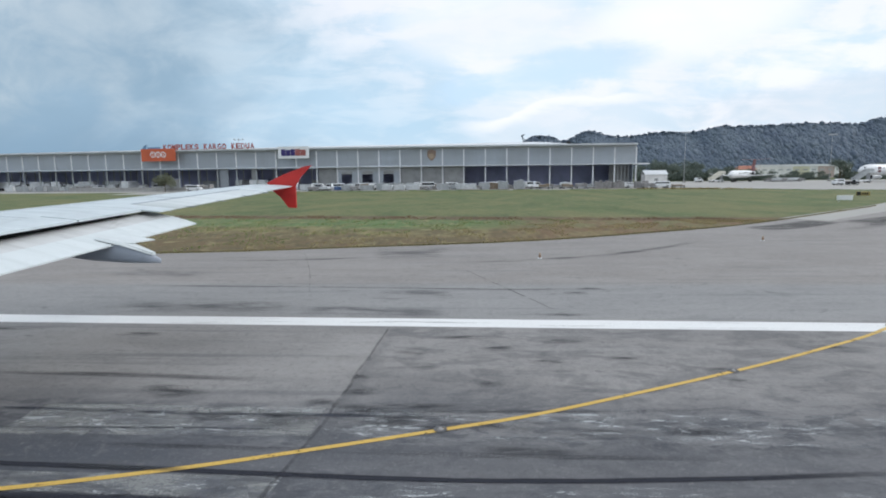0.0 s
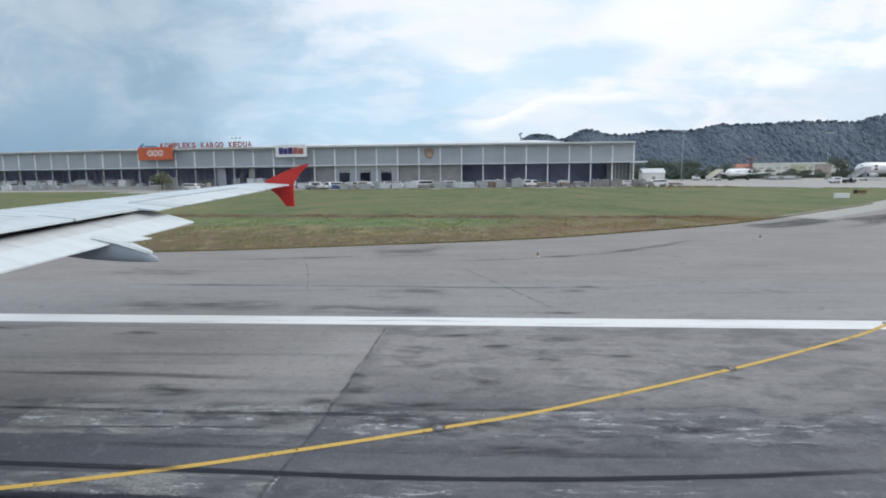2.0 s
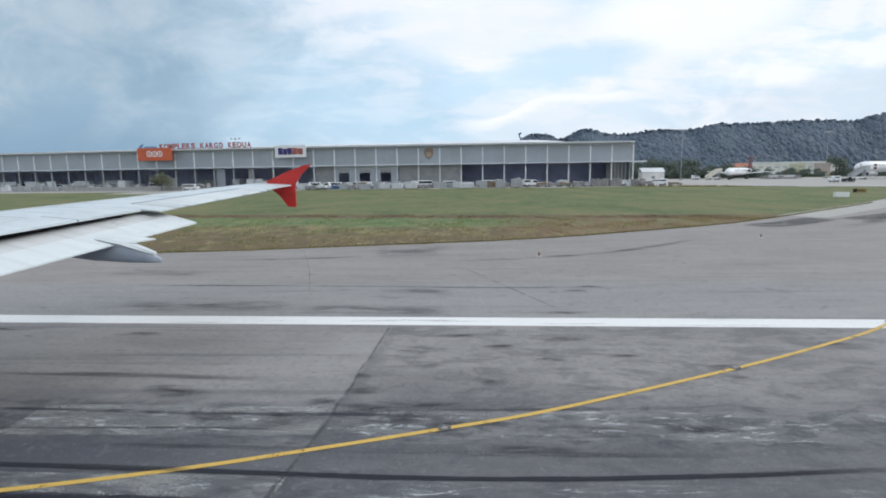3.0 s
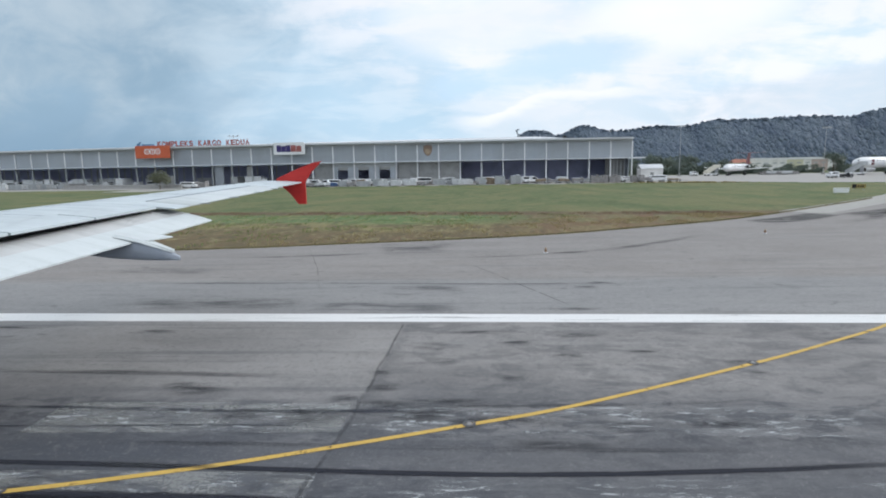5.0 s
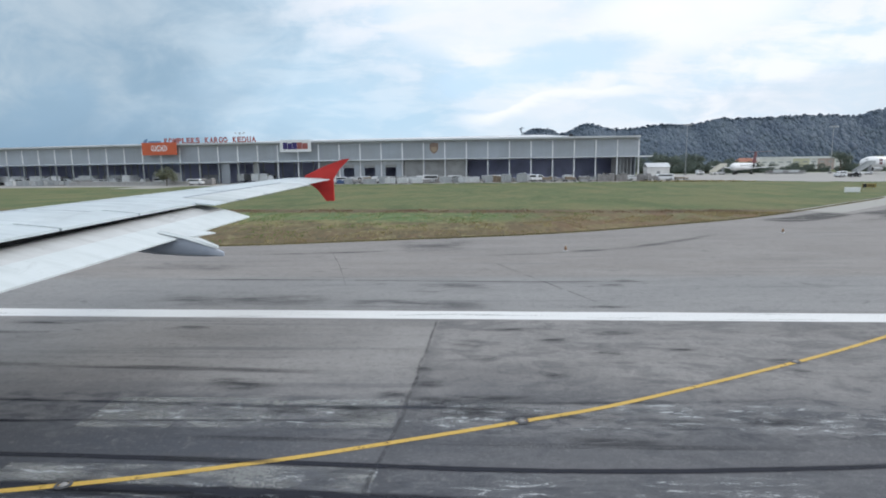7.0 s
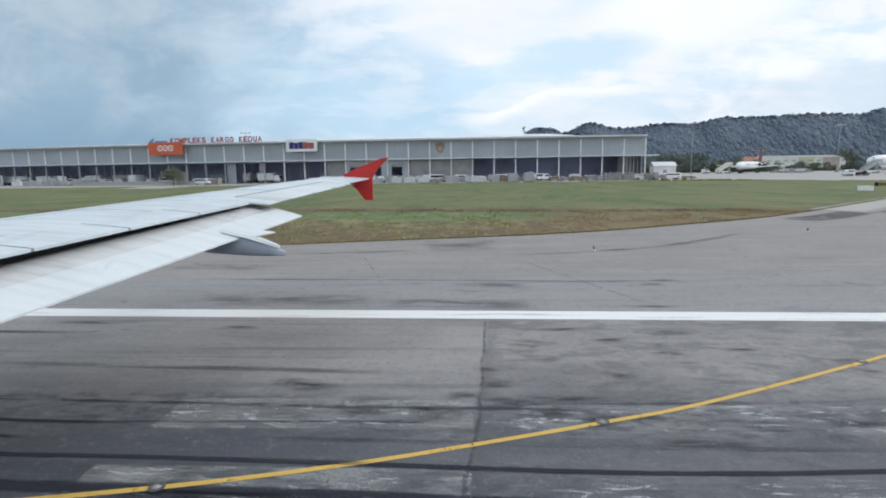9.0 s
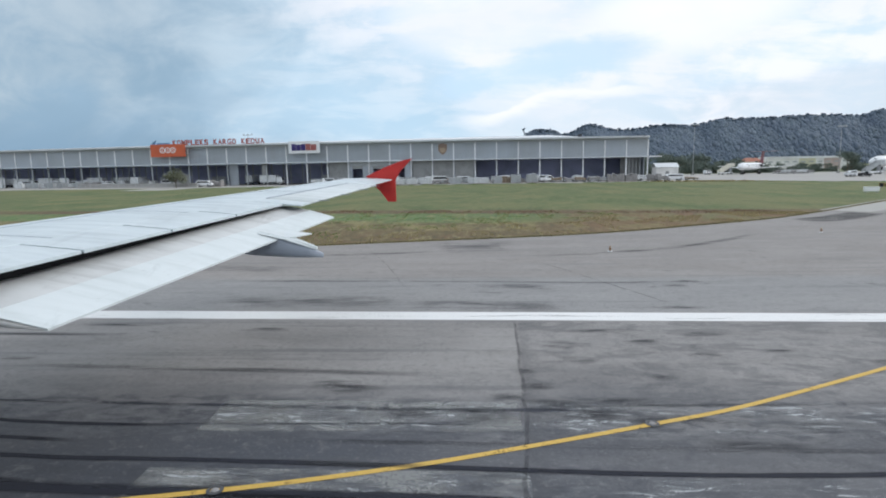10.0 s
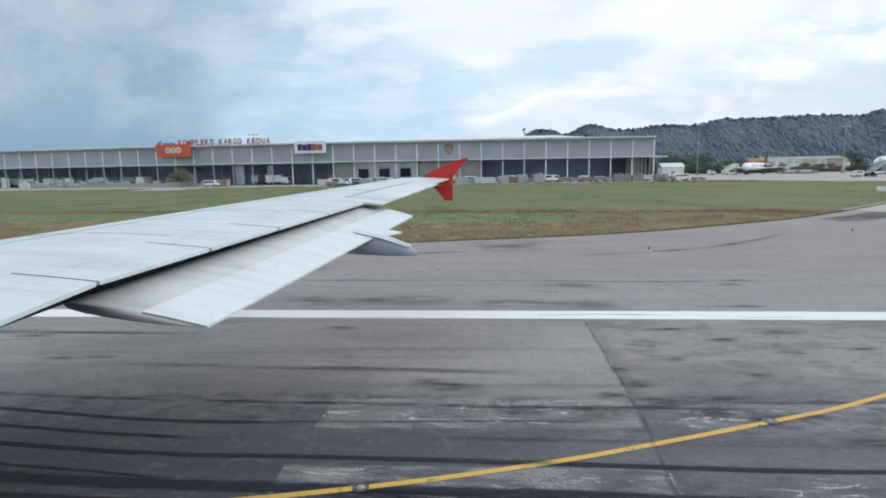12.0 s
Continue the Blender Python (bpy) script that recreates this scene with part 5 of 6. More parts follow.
def make_pallet_load(where, turn, mat, label, wide=2.9, high=1.9, seed=1):
    """A wrapped or netted pile on a flat pallet."""
    p = thing("pallet_load", where, label, "cargo pallet", "wrapped cargo pallets", turn)
    part("pallet", boxes((-wide / 2, wide / 2, -1.1, 1.1, 0.0, 0.12), bevel=0.01), M["wood"], p)
    rng = random.Random(seed)
    x, edge_x = -wide / 2 + 0.08, wide / 2 - 0.08
    while x < edge_x - 0.25:   # columns of boxes of uneven height
        w = min(rng.uniform(0.45, 0.95), edge_x - x)
        z, top = 0.124, high * rng.uniform(0.72, 1.0)
        while z < top - 0.15:
            h = min(rng.uniform(0.35, 0.8), top - z)
            i = rng.uniform(0.0, 0.05)
            part("load_box", boxes((x + i, x + w - 0.015, -1.0 + i, 1.0 - rng.uniform(0, 0.08), z, z + h - 0.01), bevel=0.035), M[mat], p)
            z += h
        x += w
    for y in (-0.45, 0.45):
        part("strap", boxes((-wide / 2 + 0.02, wide / 2 - 0.02, y - 0.03, y + 0.03, high * 0.86, high * 0.88)), M["steel"], p)
    return p


Z = -0.012
for x, y, turn, mat, label in ((-42.0, 146, 8, "car_grey", "silver-grey pickup truck parked at the cargo terminal"), (-38.5, 147, 172, "car_white", "white pickup truck parked at the cargo terminal"), (-32.3, 151, 4, "car_white", "white pickup truck before a loading dock"), (16.4, 147, 20, "car_white", "white pickup truck parked beside cargo pallets")):
    make_pickup((x, y, Z), turn, mat, label)
for x, y, turn, mat, label, long, high in ((-15.7, 152, 95, "car_white", "white van parked nose-on at the terminal", 4.4, 1.9), (-12.3, 151, 10, "car_white", "white delivery van at the terminal shutters", 4.8, 2.0), (40.6, 144, 5, "car_white", "white car-like van beside netted cargo", 4.2, 1.5), (47.4, 143, 186, "car_white", "white van parked at the terminal's end", 4.8, 1.7), (-118.2, 168, 12, "car_white", "white van standing inside an open bay", 4.4, 1.8), (-78.2, 150, 0, "car_white", "white van beyond the shrub", 4.4, 1.8)):
    make_van((x, y, Z), turn, mat, label, long, high)
for x, y, turn, label in ((-114.9, 172, 3, "white box lorry inside an open bay"), (-150.1, 174, 4, "white box lorry under the terminal's canopy"), (-145.2, 176, 178, "white box lorry under the terminal's canopy"), (-140.9, 177, 5, "white box lorry under the terminal's canopy"), (-70.8, 166, 90, "white box lorry backed into a bay"), (-62.6, 160, 2, "white box lorry in an open bay")):
    make_lorry((x, y, Z), turn, label)
for k, (x, y, wide, high, mat) in enumerate(((-23.9, 145, 3.3, 1.7, "alu"), (-20.3, 145, 3.3, 1.7, "alu"), (-16.0, 144.5, 3.6, 1.6, "wrap"), (-3.3, 144, 3.0, 1.45, "wrap"), (-0.6, 144, 2.6, 1.4, "wrap"), (2.7, 144, 2.8, 1.7, "alu"), (-28.3, 144.5, 3.6, 1.2, "alu"), (-8.1, 144.5, 3.4, 1.5, "alu"), (-5.1, 146, 2.4, 1.2, "alu"), (-33.6, 145, 2.6, 1.3, "alu"), (-135.3, 160, 2.6, 1.5, "alu"), (-130.7, 160, 2.8, 1.4, "alu"), (-22.9, 149, 3.0, 1.6, "wrap"))):
    label = "white air cargo container on the apron" if mat == "wrap" else "dull aluminium air cargo container on the apron"
    make_container((x, y, Z), (k * 37) % 9 - 4, label, mat, wide, 2.2, high)
for k, (x, y, mat, wide, high, label) in enumerate(((5.5, 144.5, "carton", 2.6, 1.9, "brown cartons piled on a pallet"), (8.8, 147, "net", 3.0, 1.2, "low grey netted cargo pallet"), (12.6, 147, "wrap", 2.6, 2.4, "tall white plastic-wrapped cargo pallet"), (32.7, 142, "net", 4.2, 2.2, "grey netted cargo pile on a pallet"), (36.7, 142.5, "net", 3.2, 2.1, "grey netted cargo pile on a pallet"), (42.4, 142, "net", 3.4, 1.9, "dark netted cargo pile on a pallet"), (-121.1, 163, "net", 2.6, 1.6, "grey netted cargo pile on a pallet"), (-118.1, 162, "net", 2.8, 1.7, "grey netted cargo pile on a pallet"), (-114.3, 162, "wrap", 2.6, 1.5, "white plastic-wrapped cargo pallet"), (-36.0, 144.5, "tarp", 2.0, 1.3, "cargo pallet under a blue tarpaulin"), (-9.7, 147, "net", 3.0, 1.2, "low grey netted cargo pallet"), (-126.7, 163, "wrap", 2.4, 1.4, "white plastic-wrapped cargo pallet"), (-75.6, 152, "net", 3.6, 2.0, "grey netted cargo pile on a pallet"))):
    make_pallet_load((x, y, Z), (k * 23) % 11 - 5, mat, label, wide, high, k)
for k, (x, y, load, high) in enumerate(((18.2, 143.2, "carton", 0.9), (21.2, 143.2, "net", 0.7), (24.1, 143.0, "carton", 0.8), (27.4, 142.5, "net", 1.0), (29.8, 142.2, None, 0), (-12.9, 143.2, "net", 0.5), (-31.0, 143.2, "net", 0.9), (-39.1, 143.2, "wrap", 0.6), (0.9, 143.2, "net", 0.5), (43.6, 140.2, "net", 0.8), (48.4, 139.5, None, 0), (50.5, 139.2, "carton", 0.4), (-42.1, 143.2, "net", 0.7))):
    label = "steel cargo dolly with a low load" if load else "empty steel cargo dolly on the apron"
    make_dolly((x, y, Z), (k * 17) % 7 - 3, load, label, 2.9, high)


rng = random.Random(41)
for k in range(30):
    x, y = -45.4 + k * 2.66 + rng.uniform(-0.9, 0.9), rng.uniform(147.5, 151.5)
    if k in (2, 5, 9, 12, 17, 20, 22, 24, 27):
        continue
    kind = k % 4
    if kind == 0:
        make_container((x, y, Z), rng.uniform(-6, 6), "white air cargo container before the bays", "wrap", rng.uniform(2.0, 3.4), 2.0, rng.uniform(1.1, 1.9))
    elif kind == 1:
        make_pallet_load((x, y, Z), rng.uniform(-8, 8), "wrap" if k % 8 == 1 else "alu", "wrapped cargo pile waiting before the bays", rng.uniform(1.8, 3.2), rng.uniform(0.9, 2.0), 60 + k)
    elif kind == 2:
        make_dolly((x, y, Z), rng.uniform(-8, 8), "wrap" if k % 8 == 2 else "carton", "steel cargo dolly with a mixed load", 2.9, rng.uniform(0.8, 1.4))
    else:
        make_van((x, y, Z), rng.choice((4, 95, 184)), "car_white", "white van parked among cargo before the bays", 4.3, 1.85)
for k in range(9):
    x, y = -141.3 + k * 2.43 + rng.uniform(-0.6, 0.6), rng.uniform(160, 164)
    make_container((x, y, Z), rng.uniform(-6, 6), "dull aluminium air cargo container under the canopy", "wrap" if k % 3 == 0 else "alu", rng.uniform(1.6, 3.0), 2.0, rng.uniform(0.9, 1.7))


for k in range(16):   # loads and vehicles in the shade of the far bays
    x = -158.0 + k * 4.3 + rng.uniform(-1.2, 1.2)
    y = front(front_at(x)).y + rng.uniform(-1.5, 6.0)
    if k % 4 == 0:
        make_lorry((x, y, Z), rng.choice((0, 90, 182)), "white box lorry parked at a shaded bay")
    elif k % 4 == 2:
        make_van((x, y, Z), rng.choice((2, 88, 183)), "car_white", "white van parked at a shaded bay", 4.6, 2.0)
    else:
        make_pallet_load((x, y, Z), rng.uniform(-8, 8), "wrap", "white plastic-wrapped load at a shaded bay", rng.uniform(2.0, 3.2), rng.uniform(1.5, 2.8), 90 + k)


# white goods and vehicles that show over the front row
for x, y, turn, label in ((-43.6, 153.2, 6, "white van parked before the loading docks"), (-31.5, 153.0, 176, "white van parked at a loading dock")):
    make_van((x, y, Z), turn, "car_white", label, 4.0, 1.85)
for k, (x, y, wide, high, mat, label) in enumerate(((-40.3, 153.2, 1.8, 2.10, "wrap", "white plastic-wrapped cargo pallet"), (-38.2, 153.4, 1.7, 1.90, "wrap", "white plastic-wrapped cargo pallet"), (-22.3, 142.2, 2.9, 1.75, "wrap", "white plastic sheet over a cargo pallet"), (-19.1, 142.0, 2.9, 1.70, "wrap", "white plastic sheet over a cargo pallet"), (-15.2, 142.3, 3.2, 1.60, "wrap", "white plastic sheet over a cargo pallet"), (-1.2, 142.0, 4.0, 1.50, "wrap", "long white plastic-wrapped cargo load"), (7.6, 141.6, 2.8, 2.50, "alu", "tall silvery wrapped cargo pallet"), (11.5, 141.6, 2.7, 2.50, "alu", "tall silvery wrapped cargo pallet"))):
    make_pallet_load((x, y, Z), (k * 19) % 9 - 4, mat, label, wide, high, 130 + k)


def barrier_wall():
    a, b = Vector((-120.4, 157.5)), Vector((-79.2, 148.1))
    step = (b - a) / 28
    for k in range(28):
        p = a + step * k
        ob = thing("concrete_barrier", (p.x, p.y, Z), "pale concrete barrier block along the apron edge", "barrier", "barrier blocks along the apron", math.degrees(math.atan2(step.y, step.x)))
        part("block", slab(bmesh.new(), [(-0.3, 0), (0.3, 0), (0.14, 0.5), (0.1, 1.15), (-0.1, 1.15), (-0.14, 0.5)], 0, 0.0, step.length - 0.05), M["barrier"], ob)


barrier_wall()


def apron_fence():
    """A low wire fence along the grass before the barrier blocks."""
    a, b, count = Vector((-132.0, 158.0)), Vector((-84.0, 146.6)), 24
    d = (b - a) / count
    f = thing("wire_fence", (a.x, a.y, Z), "low grey wire fence along the apron edge", "fence", turn=math.degrees(math.atan2(d.y, d.x)))
    for k in range(count + 1):
        part("post", tube(bmesh.new(), (d.length * k, 0, 0), (d.length * k, 0, 1.75), 0.05, 0.045, 6), M["steel"], f)
    for z in (0.5, 1.05, 1.65):
        part("wire", tube(bmesh.new(), (0, -0.06, z), (d.length * count, -0.06, z), 0.018, 0.018, 5), M["steel"], f)


apron_fence()


def make_shrub(where):
    tree = make_tree(where, 4.4, 2.9, 77, "small bushy olive-green tree standing before the terminal", 110, 0.22, "leaf_pale")
    return tree


make_shrub((-84.8, 147.0, 0.0))


def shed():
    x0, x1 = 50.6, 57.0
    s = thing("white_shed", (x0, 166, Z), "small white shed with a pale shallow roof", "shed")
    w = x1 - x0
    part("wall", boxes((0, w, 0, 4, 0, 3.2)), M["plaster_white"], s)
    part("roof", loft(bmesh.new(), [[(-0.2, -0.3, 3.25), (-0.2, 2.0, 4.5), (-0.2, 4.3, 3.25), (-0.2, 2.0, 4.2)], [(w + 0.2, -0.3, 3.25), (w + 0.2, 2.0, 4.5), (w + 0.2, 4.3, 3.25), (w + 0.2, 2.0, 4.2)]]), M["roof"], s)
    part("door", boxes((w * 0.5 - 0.5, w * 0.5 + 0.5, -0.05, -0.002, 0.0, 2.1)), M["door_wall"], s)


shed()


def light_mast(where, high):
    m = thing("light_mast", where, "tall slim grey apron floodlight mast", "light mast", "apron floodlight masts")
    part("pole", tube(bmesh.new(), (0, 0, 0), (0, 0, high), 0.11, 0.05, 10), M["steel"], m)
    part("base", boxes((-0.5, 0.5, -0.5, 0.5, 0, 0.7), bevel=0.05), M["barrier"], m)
    head = part("head_frame", boxes((-1.5, 1.5, -0.08, 0.08, high - 0.1, high + 0.1)), M["steel"], m)
    for k in range(4):
        x = -1.2 + 0.8 * k
        part("floodlight", boxes((x - 0.25, x + 0.25, -0.45, -0.085, high - 0.35, high + 0.15), bevel=0.04), M["fascia"], head)


light_mast((76.3, 205, Z), 18.0)
light_mast((127.2, 205, Z), 16.5)


# ---------------------------------------------------------------- parked aircraft
def body_rings(length, r, nose=0.14, tail=0.32, axis_z=0.0):
    rings = []
    for k in range(25):
        s = k / 24
        if s < nose:
            f = math.sqrt(max(0.0, 1 - (1 - s / nose) ** 2)) * 0.98 + 0.02
            lift = -0.18 * r * (1 - s / nose)
        elif s > 1 - tail:
            q = (s - 1 + tail) / tail
            f = 1 - 0.86 * q ** 1.5
            lift = 0.55 * r * q ** 1.5
        else:
            f, lift = 1.0, 0.0
        rings.append([(length * (0.5 - s), r * f * math.cos(2 * math.pi * j / 18), axis_z + lift + r * f * math.sin(2 * math.pi * j / 18)) for j in range(18)])
    return rings


def blade_wing(root, tip, c0, c1, t=0.1, flat=True):
    """A swept flat aerofoil from root to tip (leading edge points), chords c0 and c1 towards -x."""
    rings = []
    for p, c in ((Vector(root), c0), (Vector(tip), c1)):
        n = Vector((0, 0, 1)) if flat else Vector((0, 1, 0))
        rings.append([p, p + Vector((-0.3 * c, 0, 0)) + n * t * c * 0.5, p + Vector((-c, 0, 0)), p + Vector((-0.3 * c, 0, 0)) - n * t * c * 0.5])
    return loft(bmesh.new(), rings)


def make_airliner(where, turn, length, r, span, rear, label, tail_mat, trim=None):
    a = thing("parked_airliner", where, label, "airliner", "parked aircraft", turn)
    az = 1.25 * r + (1.15 if rear else 1.75)
    hull = part("fuselage", loft(bmesh.new(), body_rings(length, r, axis_z=az)), M["car_white"], a, smooth=True)
    n = int(length * 0.5)
    for s in (-1, 1):
        for k in range(n):
            x = length * 0.30 - k * length * 0.55 / n
            part("cabin_window", boxes((x - 0.12, x + 0.12, s * r * 0.968 - 0.04, s * r * 0.968 + 0.04, az + 0.2 * r, az + 0.2 * r + 0.33)), M["glass"], hull)
        part("door", boxes((length * 0.35 - 0.4, length * 0.35 + 0.4, s * r * 0.95 - 0.05, s * r * 0.95 + 0.05, az - 0.35 * r, az + 0.55 * r)), M["sign_white"], hull)
    part("cockpit_glass", boxes((length * 0.5 - 1.9, length * 0.5 - 1.35, -0.55 * r, 0.55 * r, az + 0.28 * r, az + 0.52 * r), bevel=0.06), M["glass"], hull, "dark cockpit windows")
    if trim:
        for s in (-1, 1):
            part("tail_stripe", boxes((length * 0.295, length * 0.33, s * r * 0.93 - 0.10, s * r * 0.93 + 0.10, az - 0.45 * r, az + 0.5 * r), bevel=0.05), M[trim], hull, "red paint block")
    for s in (-1, 1):
        part("wing", blade_wing((length * 0.10, s * r * 0.6, az - 0.6 * r), (length * 0.10 - span * 0.24, s * span / 2, az - 0.6 * r + span * 0.035), length * 0.17, length * 0.05), M["car_white"], a, "white wing")
        ez, ey, ex = (az + 0.25 * r, r * 1.55, -length * 0.24) if rear else (az - 1.35 * r, span * 0.17, length * 0.10)
        rings = []
        er = 0.42 * r if rear else 0.52 * r
        for k, (x, f) in enumerate(((0.0, 0.86), (0.1, 1.0), (0.45, 1.0), (0.8, 0.8), (1.0, 0.5))):
            rings.append([(ex + length * 0.06 - x * length * 0.12, s * ey + er * f * math.cos(2 * math.pi * j / 14), ez + er * f * math.sin(2 * math.pi * j / 14)) for j in range(14)])
        eng = part("engine", loft(bmesh.new(), rings), M["alu"] if rear else M["car_white"], a, smooth=True)
        part("intake", tube(bmesh.new(), (ex + length * 0.06 + 0.005, s * ey, ez), (ex + length * 0.06 + 0.03, s * ey, ez), er * 0.72, None, 14), M["black"], eng, "dark engine intake")
        part("pylon", boxes((ex - 0.9, ex + 0.9, min(s * ey, s * r * 0.8) if rear else s * ey - 0.12, max(s * ey, s * r * 0.8) if rear else s * ey + 0.12, ez - 0.1 if rear else ez + er * 0.8, ez + 0.1 if rear else az - 0.45 * r)), M["wing"], a)
    fin_h = 3.2 * r
    part("tail_fin", blade_wing((-length * 0.36, 0, az + 0.75 * r), (-length * 0.36 - fin_h * 0.62, 0, az + 0.8 * r + fin_h), length * 0.19, length * 0.12, 0.09, False), M[tail_mat], a, "coloured tail fin")
    tz = az + 0.8 * r + fin_h if rear else az + 0.5 * r
    tx = -length * 0.36 - fin_h * 0.62 if rear else -length * 0.39
    for s in (-1, 1):
        part("tailplane", blade_wing((tx, s * 0.1, tz), (tx - span * 0.1, s * span * 0.19, tz + 0.1), length * 0.075, length * 0.035), M[tail_mat] if rear else M["wing"], a)
    for x, y in ((length * 0.37, 0.0), (-length * 0.03, span * 0.1), (-length * 0.03, -span * 0.1)):
        leg = part("gear_leg", tube(bmesh.new(), (x, y, 0.4), (x, y, az - 0.6 * r), 0.1), M["steel"], a)
        for o in (-0.28, 0.28):
            part("tyre", tube(bmesh.new(), (x, y + o - 0.14, 0.45), (x, y + o + 0.14, 0.45), 0.45, None, 16), M["rubber_tyre"], leg)
    return a


make_airliner((98.2, 208, Z), 227, 25, 1.35, 26, True, "small white rear-engined jet with a maroon tail", "maroon")
make_airliner((137.6, 186, Z), 194, 33, 1.75, 32, False, "white airliner with red markings parked on the apron", "red", "maroon")


def airstair(where, turn, mat, label, top=3.0):
    s = thing("airstair", where, label, "airstair", "passenger airstairs", turn)
    part("chassis", boxes((-3.0, 2.4, -0.9, 0.9, 0.45, 0.9), bevel=0.05), M["car_white"], s)
    part("stair_flight", slab(bmesh.new(), [(-3.2, 0.5), (1.6, top), (3.0, top), (3.0, top - 0.25), (1.7, top - 0.25), (-2.9, 0.35)], 1, -0.7, 0.7), M[mat], s)
    for y in (-0.78, 0.78):
        part("side_panel", slab(bmesh.new(), [(-3.2, 0.6), (1.6, top + 0.1), (3.0, top + 0.1), (3.0, top + 1.0), (1.5, top + 1.0), (-3.2, 1.5)], 1, y - 0.03, y + 0.03), M[mat], s)
    part("support", boxes((1.8, 2.0, -0.6, 0.6, 0.9, top - 0.25)), M["steel"], s)
    for x in (-2.2, 1.7):
        for y in (-0.8, 0.8):
            wheel(s, x, y, 0.38, 0.24)


airstair((87.6, 204, Z), 20, "cream", "cream-coloured passenger airstair beside the small jet")
airstair((120.4, 178, Z), 10, "alu", "grey passenger airstair beside the airliner", 3.3)
for k in range(7):
    y = 206
    make_dolly((106.8 + 1.81 * k, y, Z), 2, "wrap" if k % 3 else "net", "steel cargo dolly in a row on the apron", 2.9, 0.9)
for x, y, turn in ((96.7, 152, 180), (82.8, 208, 10)):
    make_van((x, y, Z), turn, "car_white", "small white airport van on the apron", 2.6, 1.7)
t = thing("tow_tractor", (100.3, 152, Z), "low dark airport tow tractor on the apron", "tow tractor", "", 180)
profile_body("body", [(-1.4, 0.3), (1.4, 0.3), (1.4, 0.95), (0.2, 1.0), (0.1, 0.75), (-1.4, 0.8)], 0.7, M["black"], t, 0.05)
part("seat", boxes((-0.7, -0.2, -0.3, 0.3, 0.75, 1.35), bevel=0.05), M["glass"], t)
for x in (-0.9, 0.9):
    for y in (-0.62, 0.62):
        wheel(t, x, y, 0.32, 0.2)


# ---------------------------------------------------------------- beyond the apron
def long_building():
    y = 300.0
    x0, x1 = 150.7, 196.9
    h = thing("long_low_building", (x0, y, -0.03), "long low white building with pale yellow and pink bays", "building")
    w = x1 - x0
    mats = ["plaster_white", "plaster_white", "plaster_white", "plaster_white", "plaster_yellow", "plaster_yellow", "plaster_white", "plaster_pink", "plaster_pink", "plaster_white", "plaster_white"]
    for k, m in enumerate(mats):
        a, b = w * k / len(mats), w * (k + 1) / len(mats)
        part("wall", boxes((a, b - 0.02, 0, 8, 0, 5.946)), M[m], h)
        part("window", boxes((a + 0.9, b - 0.9, -0.06, -0.003, 3.9, 4.5)), M["fascia"], h)
        part("roof", boxes((a - 0.02, b, -0.3, 8.5, 5.95, 6.95)), M["white_metal"], h)
    o = thing("orange_roofed_house", (137.3, y - 4, -0.03), "small house with an orange tiled roof", "house")
    w = 10.0
    part("wall", boxes((0.4, w - 0.4, 0, 6, 0, 4.6)), M["plaster_yellow"], o)
    part("roof", loft(bmesh.new(), [[(0, -0.6, 4.6), (0, 6.6, 4.6), (2, 3, 6.6)], [(w, -0.6, 4.6), (w, 6.6, 4.6), (w - 2, 3, 6.6)]]), M["roof_orange"], o)
    for k in range(3):
        part("window", boxes((1.5 + k * 2.6, 2.7 + k * 2.6, -0.05, -0.003, 2.2, 3.5)), M["glass"], o)


long_building()

kinds = [make_tree((85.1, 262, -0.03), 9.5, 4.6, 11, "broad dark green tree beyond the apron"),
         make_tree((94.3, 268, -0.03), 8.0, 4.2, 12, "rounded mid-green tree beyond the apron"),
         make_tree((152.2, 238.5, -0.03), 8.6, 4.4, 13, "dense dark round tree beside the low building", 90)]
rng = random.Random(8)
for k in range(46):
    x = 82 + 2.15 * k + rng.uniform(-1.4, 1.4)
    y = rng.uniform(240, 285) if x < 128 else rng.uniform(238, 262)
    s = rng.uniform(0.55, 1.02) if x < 128 else rng.uniform(0.26, 0.42)
    if 118 < x < 130:
        s *= 0.6
    c = copy_thing(kinds[k % 2], pose(x, y, -0.03, 0, 0, rng.uniform(0, 360)))
    c.scale = (s * 1.1, s * 1.1, s)
for x, y, s in ((191.1, 270, 0.9), (203.2, 275, 1.0), (209.5, 270, 1.0), (223.1, 275, 1.1), (80.9, 275, 0.95), (-77.5, 330, 1.72), (-75.2, 335, 1.66)):
    c = copy_thing(kinds[k % 2], pose(x, y, -0.03, 0, 0, rng.uniform(0, 360)))
    c.scale = (s, s, s)


def make_bush(where, seed):
    rng = random.Random(seed)
    b = thing("bush", where, "dense dark green bush at the far apron edge", "bush", "bushes beyond the apron")
    clumps = [(rng.uniform(-2.6, 2.6), rng.uniform(-1.2, 1.2), rng.uniform(0.6, 2.6), rng.uniform(0.9, 1.5)) for _ in range(12)]
    bm = bmesh.new()
    for c in clumps[:5]:
        tube(bm, (c[0] * 0.3, c[1] * 0.3, -0.1), c[:3], 0.07, 0.03, 5)
    part("stem", bm, M["bark"], b)
    crown = new("crown", leaf_crown(clumps, 70, 0.34, seed + 3))
    crown.parent = b
    return b


